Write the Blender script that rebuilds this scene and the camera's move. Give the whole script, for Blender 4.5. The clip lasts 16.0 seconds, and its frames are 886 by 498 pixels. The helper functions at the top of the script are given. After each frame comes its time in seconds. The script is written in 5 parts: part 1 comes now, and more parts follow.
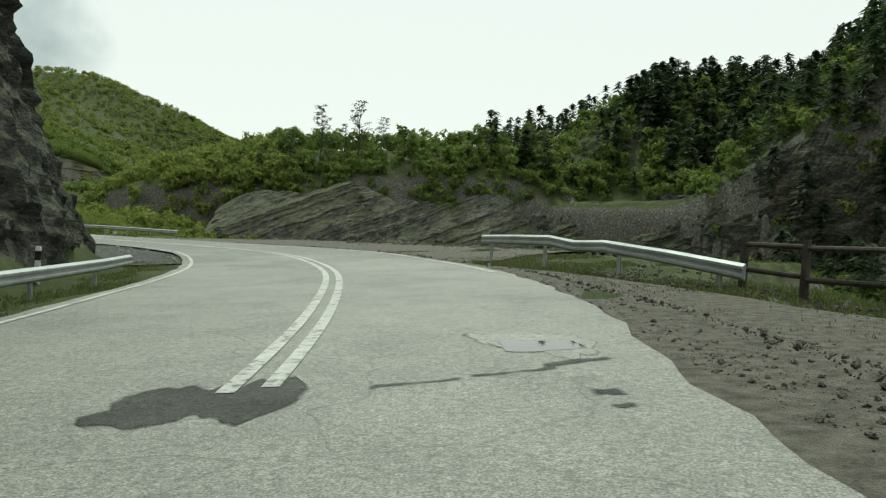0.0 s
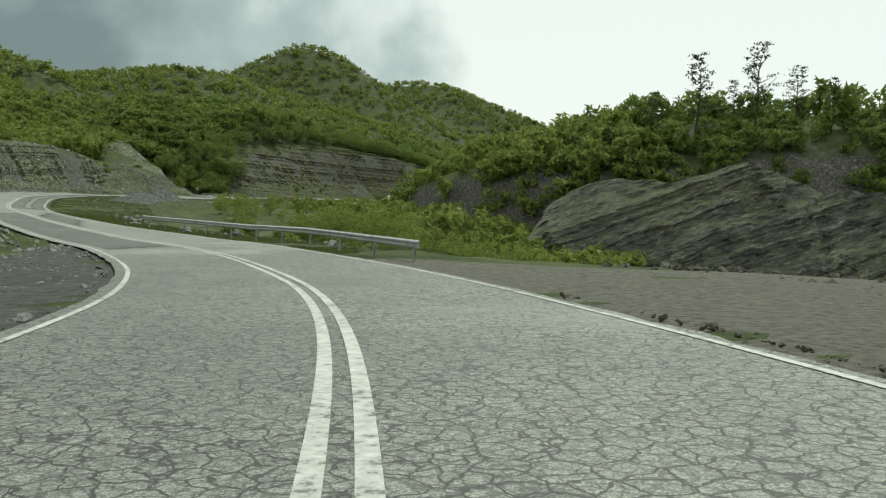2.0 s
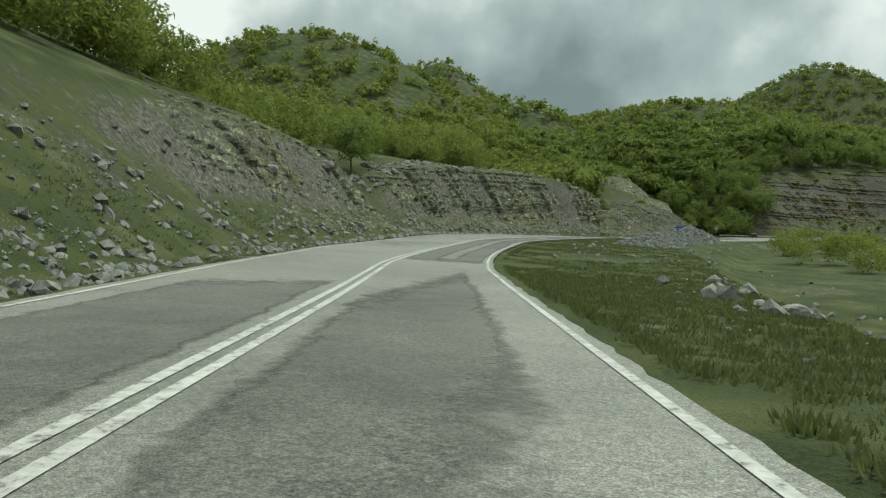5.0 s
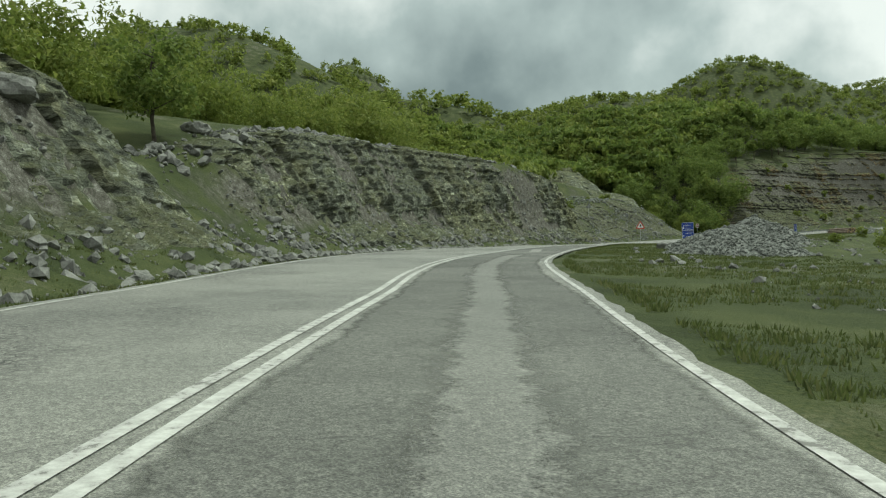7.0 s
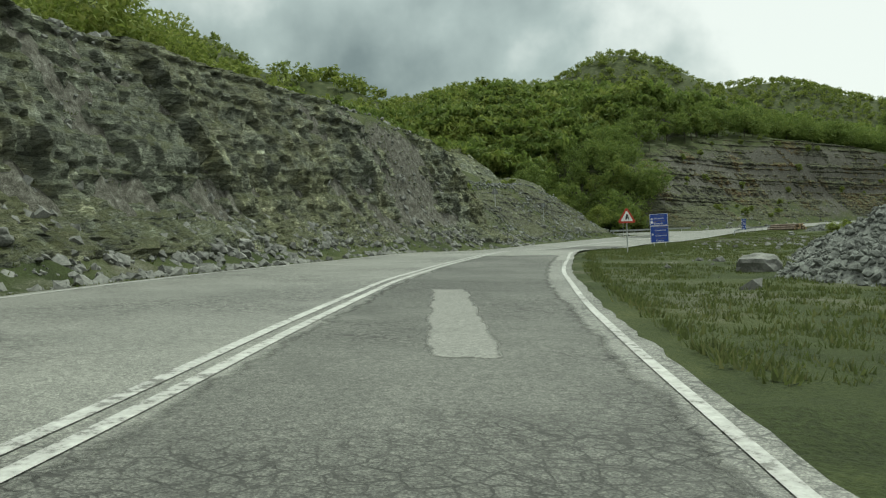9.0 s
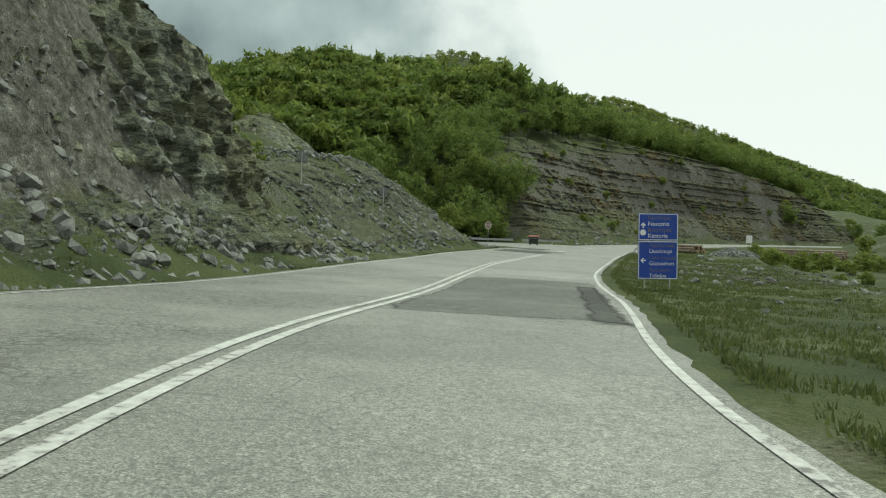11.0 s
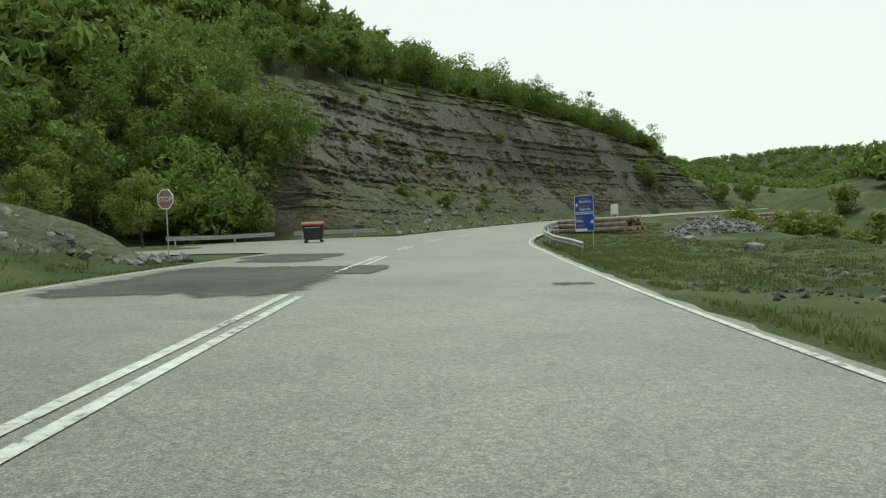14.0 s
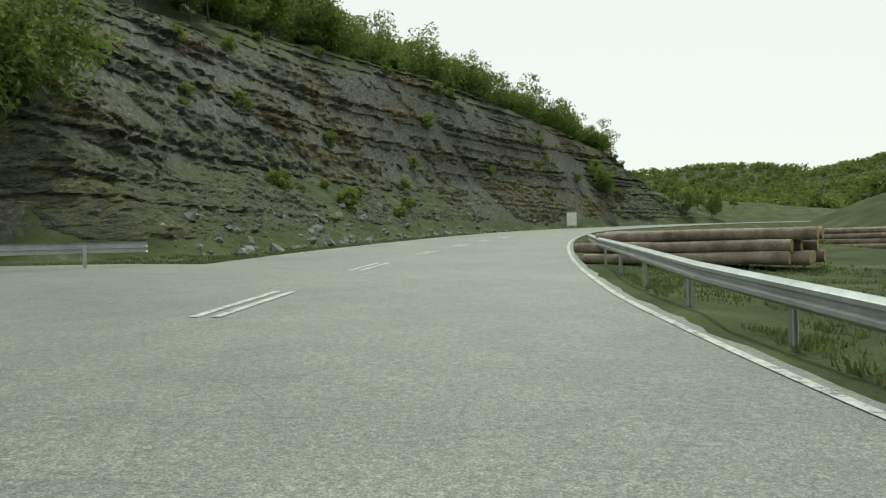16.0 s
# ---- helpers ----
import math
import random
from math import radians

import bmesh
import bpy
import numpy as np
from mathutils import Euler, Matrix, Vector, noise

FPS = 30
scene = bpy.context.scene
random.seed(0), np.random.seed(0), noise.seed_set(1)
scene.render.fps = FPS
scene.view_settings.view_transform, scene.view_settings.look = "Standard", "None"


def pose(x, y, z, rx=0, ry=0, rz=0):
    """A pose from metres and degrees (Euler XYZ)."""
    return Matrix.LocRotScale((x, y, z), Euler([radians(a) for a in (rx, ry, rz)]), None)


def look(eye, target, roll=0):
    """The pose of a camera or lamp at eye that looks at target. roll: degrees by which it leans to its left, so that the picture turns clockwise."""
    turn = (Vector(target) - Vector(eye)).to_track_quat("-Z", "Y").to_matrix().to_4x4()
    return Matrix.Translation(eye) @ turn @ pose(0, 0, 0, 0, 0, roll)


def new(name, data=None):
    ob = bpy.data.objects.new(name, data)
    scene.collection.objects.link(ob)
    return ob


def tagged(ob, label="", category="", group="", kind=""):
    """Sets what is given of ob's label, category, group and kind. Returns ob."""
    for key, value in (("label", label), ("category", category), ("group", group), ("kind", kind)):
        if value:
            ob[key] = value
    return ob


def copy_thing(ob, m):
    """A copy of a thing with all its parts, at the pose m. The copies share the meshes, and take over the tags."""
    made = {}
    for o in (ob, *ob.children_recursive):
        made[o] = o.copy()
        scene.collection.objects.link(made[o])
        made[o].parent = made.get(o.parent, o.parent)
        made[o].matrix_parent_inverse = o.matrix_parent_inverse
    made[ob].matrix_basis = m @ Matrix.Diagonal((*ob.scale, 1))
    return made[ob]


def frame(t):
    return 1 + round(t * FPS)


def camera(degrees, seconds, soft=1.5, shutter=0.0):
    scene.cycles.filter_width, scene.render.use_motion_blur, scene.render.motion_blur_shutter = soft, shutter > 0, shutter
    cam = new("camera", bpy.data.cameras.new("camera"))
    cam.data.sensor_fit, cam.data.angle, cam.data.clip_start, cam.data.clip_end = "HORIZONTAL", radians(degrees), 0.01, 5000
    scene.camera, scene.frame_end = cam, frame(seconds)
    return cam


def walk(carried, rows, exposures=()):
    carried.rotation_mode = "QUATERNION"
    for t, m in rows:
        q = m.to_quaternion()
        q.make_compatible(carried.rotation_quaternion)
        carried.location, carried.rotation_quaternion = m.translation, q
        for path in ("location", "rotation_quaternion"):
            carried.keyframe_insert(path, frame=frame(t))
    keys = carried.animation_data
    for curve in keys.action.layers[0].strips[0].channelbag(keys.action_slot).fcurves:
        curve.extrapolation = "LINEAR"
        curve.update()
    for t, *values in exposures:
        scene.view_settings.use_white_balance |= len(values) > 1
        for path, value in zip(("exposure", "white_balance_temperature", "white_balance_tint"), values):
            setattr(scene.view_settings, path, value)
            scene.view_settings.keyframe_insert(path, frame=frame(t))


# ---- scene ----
cam = camera(57.67, 16.0, soft=1.2)
# seconds, x, y, z, yaw, pitch, roll
ROWS = [
    (0.00, 0.00, -0.00, 1.25, 0.00, -2.16, -3.02),
    (0.50, -0.77, 11.32, 1.14, 4.32, -1.88, -4.27),
    (1.00, -2.75, 22.41, 0.93, 10.20, -2.53, -4.51),
    (1.50, -6.13, 33.26, 0.62, 17.10, -2.84, -3.25),
    (2.00, -10.82, 44.01, 0.25, 23.85, -3.02, -2.84),
    (2.50, -16.84, 54.45, -0.17, 32.11, -3.29, -2.52),
    (3.00, -24.74, 64.02, -0.52, 40.85, -2.60, -2.26),
    (3.50, -33.68, 72.29, -0.77, 48.99, -2.55, -2.64),
    (4.00, -43.12, 79.18, -1.10, 55.35, -1.73, -2.43),
    (4.20, -46.39, 81.02, -1.16, 56.76, -1.52, -2.88),
    (4.72, -56.40, 87.14, -1.18, 57.50, -1.16, -2.16),
    (5.25, -66.42, 93.33, -1.23, 56.98, -0.87, -0.59),
    (5.78, -76.57, 99.62, -1.24, 55.73, -0.61, 1.15),
    (6.30, -86.74, 105.99, -1.30, 54.29, -0.33, 2.38),
    (6.50, -91.30, 109.16, -1.25, 53.49, -0.22, 2.46),
    (7.00, -99.88, 115.75, -1.04, 51.61, -0.00, 1.71),
    (7.50, -108.04, 122.83, -0.80, 49.16, 0.01, 1.05),
    (8.00, -115.74, 130.13, -0.58, 47.19, -0.14, 1.04),
    (8.50, -122.86, 137.35, -0.39, 45.12, -0.26, 0.98),
    (9.00, -129.44, 144.49, -0.25, 43.02, -0.57, 1.78),
    (9.20, -131.50, 146.90, 0.10, 42.03, -0.77, 1.12),
    (9.72, -137.54, 154.88, -0.11, 38.92, -0.84, -0.15),
    (10.25, -144.01, 163.58, 0.01, 35.57, -0.70, -1.28),
    (10.78, -150.48, 172.42, 0.12, 32.19, -0.59, -1.96),
    (11.30, -156.30, 181.00, 0.23, 28.96, -0.72, -1.89),
    (11.50, -157.39, 184.43, 0.26, 27.85, -0.97, -1.19),
    (12.00, -161.56, 193.45, 0.09, 24.43, -0.98, 0.44),
    (12.50, -165.60, 202.72, 0.18, 22.06, -0.83, 0.51),
    (13.00, -169.35, 212.14, 0.22, 20.20, -1.27, 1.57),
    (13.50, -172.78, 221.48, 0.24, 18.56, -1.00, 1.34),
    (14.00, -175.98, 230.73, 0.29, 17.19, -1.14, 2.46),
    (14.50, -178.90, 239.84, 0.38, 16.07, -0.74, 2.33),
    (15.00, -181.51, 248.74, 0.52, 15.08, -0.66, 2.00),
    (15.50, -183.86, 257.37, 0.65, 13.53, -0.67, 1.59),
    (16.00, -185.74, 265.89, 0.77, 11.03, -0.66, 1.30),
]
EXPOSURES = ((0, 0.0, 6500, -2), (16, 0.0, 6500, -2))
walk(cam, [(t, pose(x, y, z, 90 + pitch, roll, yaw)) for t, x, y, z, yaw, pitch, roll in ROWS], EXPOSURES)

# ---- world, sun, exposure ----
scene.view_settings.exposure = 0.0
world = bpy.data.worlds.new("sky")
scene.world = world
world.use_nodes = True
wn, wl = world.node_tree.nodes, world.node_tree.links
wn.clear()
w_out, w_bg = wn.new("ShaderNodeOutputWorld"), wn.new("ShaderNodeBackground")
w_sky = wn.new("ShaderNodeTexSky")
w_sky.sky_type, w_sky.sun_disc = "NISHITA", False
w_sky.sun_elevation, w_sky.sun_rotation = radians(58), radians(-5)
w_scale = wn.new("ShaderNodeVectorMath")
w_scale.operation = "SCALE"
w_scale.inputs["Scale"].default_value = 0.09
w_co, w_noise, w_ramp = wn.new("ShaderNodeTexCoord"), wn.new("ShaderNodeTexNoise"), wn.new("ShaderNodeValToRGB")
w_noise.inputs["Scale"].default_value, w_noise.inputs["Detail"].default_value = 2.4, 7
w_sep = wn.new("ShaderNodeSeparateXYZ")
# a heavy rain cloud stands in the west, thinning out to bright high cloud elsewhere
w_west = wn.new("ShaderNodeVectorMath")
w_west.operation = "DOT_PRODUCT"
w_west.inputs[1].default_value = (-0.751, 0.630, 0.196)
w_sum = wn.new("ShaderNodeMath")
w_sum.operation = "MULTIPLY_ADD"
w_sum.inputs[1].default_value = 0.32
wl.new(w_co.outputs["Generated"], w_west.inputs[0])
wl.new(w_co.outputs["Generated"], w_noise.inputs["Vector"])
wl.new(w_noise.outputs["Fac"], w_sum.inputs[0])
w_less = wn.new("ShaderNodeMath")
w_less.operation = "SUBTRACT"
w_less.inputs[1].default_value = 0.16
wl.new(w_west.outputs["Value"], w_less.inputs[0])
wl.new(w_less.outputs[0], w_sum.inputs[2])
r = w_ramp.color_ramp
r.elements[0].position, r.elements[0].color = 0.925, (0.985, 0.992, 0.972, 1)
r.elements[1].position, r.elements[1].color = 0.99, (0.20, 0.24, 0.238, 1)
r.elements.new(0.952).color = (0.49, 0.55, 0.54, 1)
wl.new(w_sum.outputs[0], w_ramp.inputs["Fac"])
w_mix = wn.new("ShaderNodeMix")
w_mix.data_type = "RGBA"
w_mix.inputs["Factor"].default_value = 0.88
wl.new(w_sky.outputs["Color"], w_scale.inputs[0])
wl.new(w_scale.outputs["Vector"], w_mix.inputs["A"])
wl.new(w_ramp.outputs["Color"], w_mix.inputs["B"])
wl.new(w_mix.outputs["Result"], w_bg.inputs["Color"])
w_bg.inputs["Strength"].default_value = 1.0
wl.new(w_bg.outputs[0], w_out.inputs[0])
sun = new("sun", bpy.data.lights.new("sun", "SUN"))
sun.data.energy, sun.data.angle, sun.data.color = 3.0, radians(9), (0.96, 1.0, 0.88)
sun.matrix_world = look((0, 0, 200), (5, -60, 100))


# ---- materials ----
def material(name, rough=0.9, metal=0.0, spec=0.3):
    m = bpy.data.materials.new(name)
    m.use_nodes = True
    b = m.node_tree.nodes["Principled BSDF"]
    b.inputs["Roughness"].default_value, b.inputs["Metallic"].default_value = rough, metal
    b.inputs["Specular IOR Level"].default_value = spec
    return m, m.node_tree.nodes, m.node_tree.links, b


def noise_node(n, l, scale, detail=4, rough=0.55, stretch=None, co=None):
    t = n.new("ShaderNodeTexNoise")
    t.inputs["Scale"].default_value, t.inputs["Detail"].default_value, t.inputs["Roughness"].default_value = scale, detail, rough
    if co is None:
        co = n.new("ShaderNodeNewGeometry").outputs["Position"]
    if stretch:
        mp = n.new("ShaderNodeMapping")
        mp.inputs["Scale"].default_value = stretch
        l.new(co, mp.inputs["Vector"])
        co = mp.outputs["Vector"]
    l.new(co, t.inputs["Vector"])
    return t.outputs["Fac"]


def ramp(n, l, fac, stops):
    r = n.new("ShaderNodeValToRGB")
    els = r.color_ramp.elements
    while len(els) < len(stops):
        els.new(0.5)
    for el, (p, c) in zip(els, stops):
        el.position, el.color = p, (*c, 1) if len(c) == 3 else c
    l.new(fac, r.inputs["Fac"])
    return r.outputs["Color"]


def mix(n, l, fac, a, b, kind="MIX"):
    m = n.new("ShaderNodeMix")
    m.data_type, m.blend_type = "RGBA", kind
    for key, v in (("Factor", fac), ("A", a), ("B", b)):
        if isinstance(v, (int, float)):
            m.inputs[key].default_value = v
        elif isinstance(v, tuple):
            m.inputs[key].default_value = (*v, 1)
        else:
            l.new(v, m.inputs[key])
    return m.outputs["Result"]


def bump(n, l, b, height, strength=0.5, distance=0.02):
    k = n.new("ShaderNodeBump")
    k.inputs["Strength"].default_value, k.inputs["Distance"].default_value = strength, distance
    l.new(height, k.inputs["Height"])
    l.new(k.outputs["Normal"], b.inputs["Normal"])


def math_node(n, l, op, a, b=None):
    m = n.new("ShaderNodeMath")
    m.operation = op
    for i, v in enumerate((a, b)):
        if v is None:
            continue
        if isinstance(v, (int, float)):
            m.inputs[i].default_value = v
        else:
            l.new(v, m.inputs[i])
    return m.outputs[0]


def plain(name, c1, c2, scale, rough=0.8, metal=0.0, spec=0.3, bump_s=0.2, bump_d=0.005):
    """Two tones mixed by noise at two scales, with fine relief."""
    m, n, l, b = material(name, rough, metal, spec)
    big, fine = noise_node(n, l, scale), noise_node(n, l, scale * 9, 6)
    f = math_node(n, l, "ADD", math_node(n, l, "MULTIPLY", big, 0.6), math_node(n, l, "MULTIPLY", fine, 0.4))
    l.new(ramp(n, l, f, [(0.35, c1), (0.65, c2)]), b.inputs["Base Color"])
    if bump_s:
        bump(n, l, b, fine, bump_s, bump_d)
    return m


def crack_net(n, l, scale, width, seed):
    """A wandering net of cracks: 1 in the crack, 0 elsewhere."""
    g = n.new("ShaderNodeNewGeometry")
    v, nz = n.new("ShaderNodeTexVoronoi"), n.new("ShaderNodeTexNoise")
    wob, sc = n.new("ShaderNodeVectorMath"), n.new("ShaderNodeVectorMath")
    wob.operation, sc.operation = "ADD", "SCALE"
    v.feature, v.inputs["Scale"].default_value = "DISTANCE_TO_EDGE", scale
    nz.inputs["Scale"].default_value, nz.inputs["Detail"].default_value = scale * 1.1, 4
    sc.inputs["Scale"].default_value = 0.9 / scale
    l.new(g.outputs["Position"], nz.inputs["Vector"])
    l.new(nz.outputs["Color"], sc.inputs[0])
    l.new(g.outputs["Position"], wob.inputs[0])
    l.new(sc.outputs["Vector"], wob.inputs[1])
    l.new(wob.outputs["Vector"], v.inputs["Vector"])
    return ramp(n, l, v.outputs["Distance"], [(0.0, (1, 1, 1)), (width * 0.45, (1, 1, 1)), (width, (0, 0, 0))])


def asphalt(name, c1, c2, cracks=0.6, rough=0.62, spec=0.5, frayed=False):
    """Worn asphalt: cloudy tone, coarse grain, and cracks where the surface is worn out; frayed: a patch that crumbles away at its rim."""
    m, n, l, b = material(name, rough, 0, spec)
    big, mid, fine, grit = noise_node(n, l, 0.16, 3), noise_node(n, l, 1.3, 5), noise_node(n, l, 60, 3, 0.7), noise_node(n, l, 16, 4, 0.75)
    f = math_node(n, l, "ADD", math_node(n, l, "MULTIPLY", big, 0.6), math_node(n, l, "MULTIPLY", mid, 0.4))
    col = ramp(n, l, f, [(0.36, c1), (0.64, c2)])
    col = mix(n, l, 0.9, col, ramp(n, l, fine, [(0.36, (0.36, 0.36, 0.35)), (0.49, (0.96, 0.96, 0.96)), (0.64, (1.8, 1.8, 1.75))]), "MULTIPLY")
    col = mix(n, l, 0.8, col, ramp(n, l, grit, [(0.36, (0.55, 0.55, 0.54)), (0.50, (1, 1, 1)), (0.64, (1.45, 1.45, 1.41))]), "MULTIPLY")
    worn = n.new("ShaderNodeAttribute")
    worn.attribute_name = "worn"
    spread = math_node(n, l, "ADD", math_node(n, l, "MULTIPLY", math_node(n, l, "SUBTRACT", noise_node(n, l, 0.22, 4), 0.5), 2.6), worn.outputs["Fac"])
    where = ramp(n, l, spread, [(0.35, (0, 0, 0)), (0.75, (1, 1, 1))])
    net = math_node(n, l, "MAXIMUM", crack_net(n, l, 4.6, 0.06, 1), math_node(n, l, "MULTIPLY", crack_net(n, l, 8.5, 0.08, 2), 0.6))
    wear = math_node(n, l, "MULTIPLY", math_node(n, l, "MULTIPLY", net, where), cracks)
    long_ones = math_node(n, l, "MULTIPLY", crack_net(n, l, 0.33, 0.005, 3), 0.4 * cracks)
    wear = math_node(n, l, "MAXIMUM", wear, long_ones)
    col = mix(n, l, wear, col, (0.020, 0.020, 0.018))
    l.new(col, b.inputs["Base Color"])
    bump(n, l, b, math_node(n, l, "SUBTRACT", math_node(n, l, "ADD", fine, grit), math_node(n, l, "MULTIPLY", wear, 2.5)), 0.45, 0.008)
    if frayed:
        rim = n.new("ShaderNodeAttribute")
        rim.attribute_name = "rim"
        crumbs = math_node(n, l, "ADD", math_node(n, l, "MULTIPLY", noise_node(n, l, 2.2, 5, 0.65), 1.5), math_node(n, l, "MULTIPLY", grit, 0.5))
        left = math_node(n, l, "SUBTRACT", math_node(n, l, "ADD", math_node(n, l, "MULTIPLY", rim.outputs["Fac"], 1.5), crumbs), 1.0)
        l.new(ramp(n, l, left, [(0.30, (0, 0, 0)), (0.95, (1, 1, 1))]), b.inputs["Alpha"])
    return m


M_ASPHALT = asphalt("worn asphalt", (0.120, 0.123, 0.112), (0.184, 0.186, 0.169), 0.95)
M_ASPHALT_NEW = asphalt("dark asphalt", (0.062, 0.064, 0.058), (0.116, 0.118, 0.108), 0.9, 0.72, 0.35, True)


def paint_material():
    m, n, l, b = material("worn road paint", 0.75, 0, 0.3)
    chip = math_node(n, l, "ADD", math_node(n, l, "MULTIPLY", noise_node(n, l, 7, 6, 0.7), 0.75), math_node(n, l, "MULTIPLY", noise_node(n, l, 0.5, 2), 0.25))
    l.new(ramp(n, l, chip, [(0.40, (0.14, 0.14, 0.13)), (0.455, (0.34, 0.34, 0.325)), (0.62, (0.50, 0.51, 0.485))]), b.inputs["Base Color"])
    bump(n, l, b, noise_node(n, l, 60, 3), 0.2, 0.004)
    return m


M_PAINT = paint_material()


def ground_material():
    """Grass on the flatter ground, broken slaty rock and rubble where it is steep or bare."""
    m, n, l, b = material("grass and stony soil", 0.95, 0, 0.15)
    g = n.new("ShaderNodeNewGeometry")
    sep = n.new("ShaderNodeSeparateXYZ")
    l.new(g.outputs["Normal"], sep.inputs[0])
    big, mid, fine, tiny = noise_node(n, l, 0.045, 4), noise_node(n, l, 0.35, 5), noise_node(n, l, 3.0, 5, 0.65), noise_node(n, l, 18, 4, 0.7)
    grass = ramp(n, l, math_node(n, l, "ADD", math_node(n, l, "MULTIPLY", mid, 0.55), math_node(n, l, "MULTIPLY", tiny, 0.45)),
                 [(0.34, (0.020, 0.027, 0.011)), (0.47, (0.042, 0.055, 0.020)), (0.56, (0.064, 0.077, 0.029)), (0.68, (0.110, 0.112, 0.052))])
    soil = ramp(n, l, math_node(n, l, "ADD", math_node(n, l, "MULTIPLY", fine, 0.55), math_node(n, l, "MULTIPLY", tiny, 0.45)),
                [(0.36, (0.026, 0.025, 0.020)), (0.48, (0.078, 0.075, 0.062)), (0.57, (0.15, 0.148, 0.128)), (0.68, (0.32, 0.32, 0.295))])
    bare = math_node(n, l, "ADD", math_node(n, l, "MULTIPLY", big, 0.45), math_node(n, l, "MULTIPLY", mid, 0.55))
    bare = ramp(n, l, bare, [(0.55, (0, 0, 0)), (0.66, (1, 1, 1))])
    steep = ramp(n, l, math_node(n, l, "ADD", sep.outputs["Z"], math_node(n, l, "MULTIPLY", math_node(n, l, "SUBTRACT", mid, 0.5), 0.5)), [(0.62, (1, 1, 1)), (0.76, (0, 0, 0))])
    fac = math_node(n, l, "MAXIMUM", math_node(n, l, "MULTIPLY", bare, 0.75), steep)
    l.new(mix(n, l, fac, grass, soil), b.inputs["Base Color"])
    bump(n, l, b, math_node(n, l, "ADD", fine, tiny), 0.8, 0.06)
    return m


def rock_material(name, tones, rust, dip=(0.10, 0.06), rusty=(0.50, 0.60)):
    """Slaty rock in thin beds that dip as given, with dark joints and rusty stains."""
    m, n, l, b = material(name, 0.9, 0, 0.25)
    g = n.new("ShaderNodeNewGeometry")
    level, sep0, beds = n.new("ShaderNodeVectorMath"), n.new("ShaderNodeSeparateXYZ"), n.new("ShaderNodeCombineXYZ")
    level.operation = "DOT_PRODUCT"
    level.inputs[1].default_value = (dip[0], dip[1], 1)
    l.new(g.outputs["Position"], level.inputs[0])
    l.new(g.outputs["Position"], sep0.inputs[0])
    l.new(sep0.outputs["X"], beds.inputs["X"])
    l.new(sep0.outputs["Y"], beds.inputs["Y"])
    l.new(level.outputs["Value"], beds.inputs["Z"])
    co = beds.outputs["Vector"]
    bed, thin = noise_node(n, l, 0.5, 6, 0.65, (1.0, 1.0, 5.0), co), noise_node(n, l, 1.3, 5, 0.7, (0.7, 0.7, 9.0), co)
    block, fine, big = noise_node(n, l, 0.8, 5, 0.6), noise_node(n, l, 6, 6, 0.7, (1, 1, 2.2), co), noise_node(n, l, 0.07, 3)
    f = math_node(n, l, "ADD", math_node(n, l, "MULTIPLY", bed, 0.34), math_node(n, l, "MULTIPLY", thin, 0.22))
    f = math_node(n, l, "ADD", f, math_node(n, l, "ADD", math_node(n, l, "MULTIPLY", block, 0.24), math_node(n, l, "MULTIPLY", fine, 0.20)))
    col = ramp(n, l, f, [(0.38, tones[0]), (0.47, tones[1]), (0.54, tones[2]), (0.63, tones[3])])
    for scale, deep in ((0.55, 0.5), (1.9, 0.6)):
        v, e = n.new("ShaderNodeTexVoronoi"), n.new("ShaderNodeTexVoronoi")
        mp, wob, nz = n.new("ShaderNodeMapping"), n.new("ShaderNodeVectorMath"), n.new("ShaderNodeTexNoise")
        mp.inputs["Scale"].default_value = (scale, scale, scale * 2.4)
        nz.inputs["Scale"].default_value = 1.4
        wob.operation = "ADD"
        e.feature = "DISTANCE_TO_EDGE"
        l.new(co, mp.inputs["Vector"])
        l.new(mp.outputs["Vector"], nz.inputs["Vector"])
        l.new(mp.outputs["Vector"], wob.inputs[0])
        l.new(nz.outputs["Color"], wob.inputs[1])
        for q in (v, e):
            q.inputs["Scale"].default_value = 1.0
            l.new(wob.outputs["Vector"], q.inputs["Vector"])
        tone = n.new("ShaderNodeSeparateColor")
        l.new(v.outputs["Color"], tone.inputs[0])
        col = mix(n, l, 0.85, col, ramp(n, l, tone.outputs[0], [(0.0, (0.62, 0.62, 0.61)), (0.6, (1.0, 1.0, 0.98)), (1.0, (1.45, 1.45, 1.40))]), "MULTIPLY")
        col = mix(n, l, deep, col, ramp(n, l, e.outputs["Distance"], [(0.0, (0.30, 0.30, 0.28)), (0.05, (1, 1, 1))]), "MULTIPLY")
        f = math_node(n, l, "ADD", f, math_node(n, l, "MULTIPLY", tone.outputs[1], 0.5))
        f = math_node(n, l, "ADD", f, math_node(n, l, "MINIMUM", e.outputs["Distance"], 0.10))
    stain = ramp(n, l, math_node(n, l, "ADD", math_node(n, l, "MULTIPLY", big, 0.6), math_node(n, l, "MULTIPLY", block, 0.4)), [(rusty[0], (0, 0, 0)), (rusty[1], (1, 1, 1))])
    col = mix(n, l, math_node(n, l, "MULTIPLY", stain, 0.75), col, mix(n, l, 1.0, col, rust, "MULTIPLY"))
    sep = n.new("ShaderNodeSeparateXYZ")
    l.new(g.outputs["Normal"], sep.inputs[0])
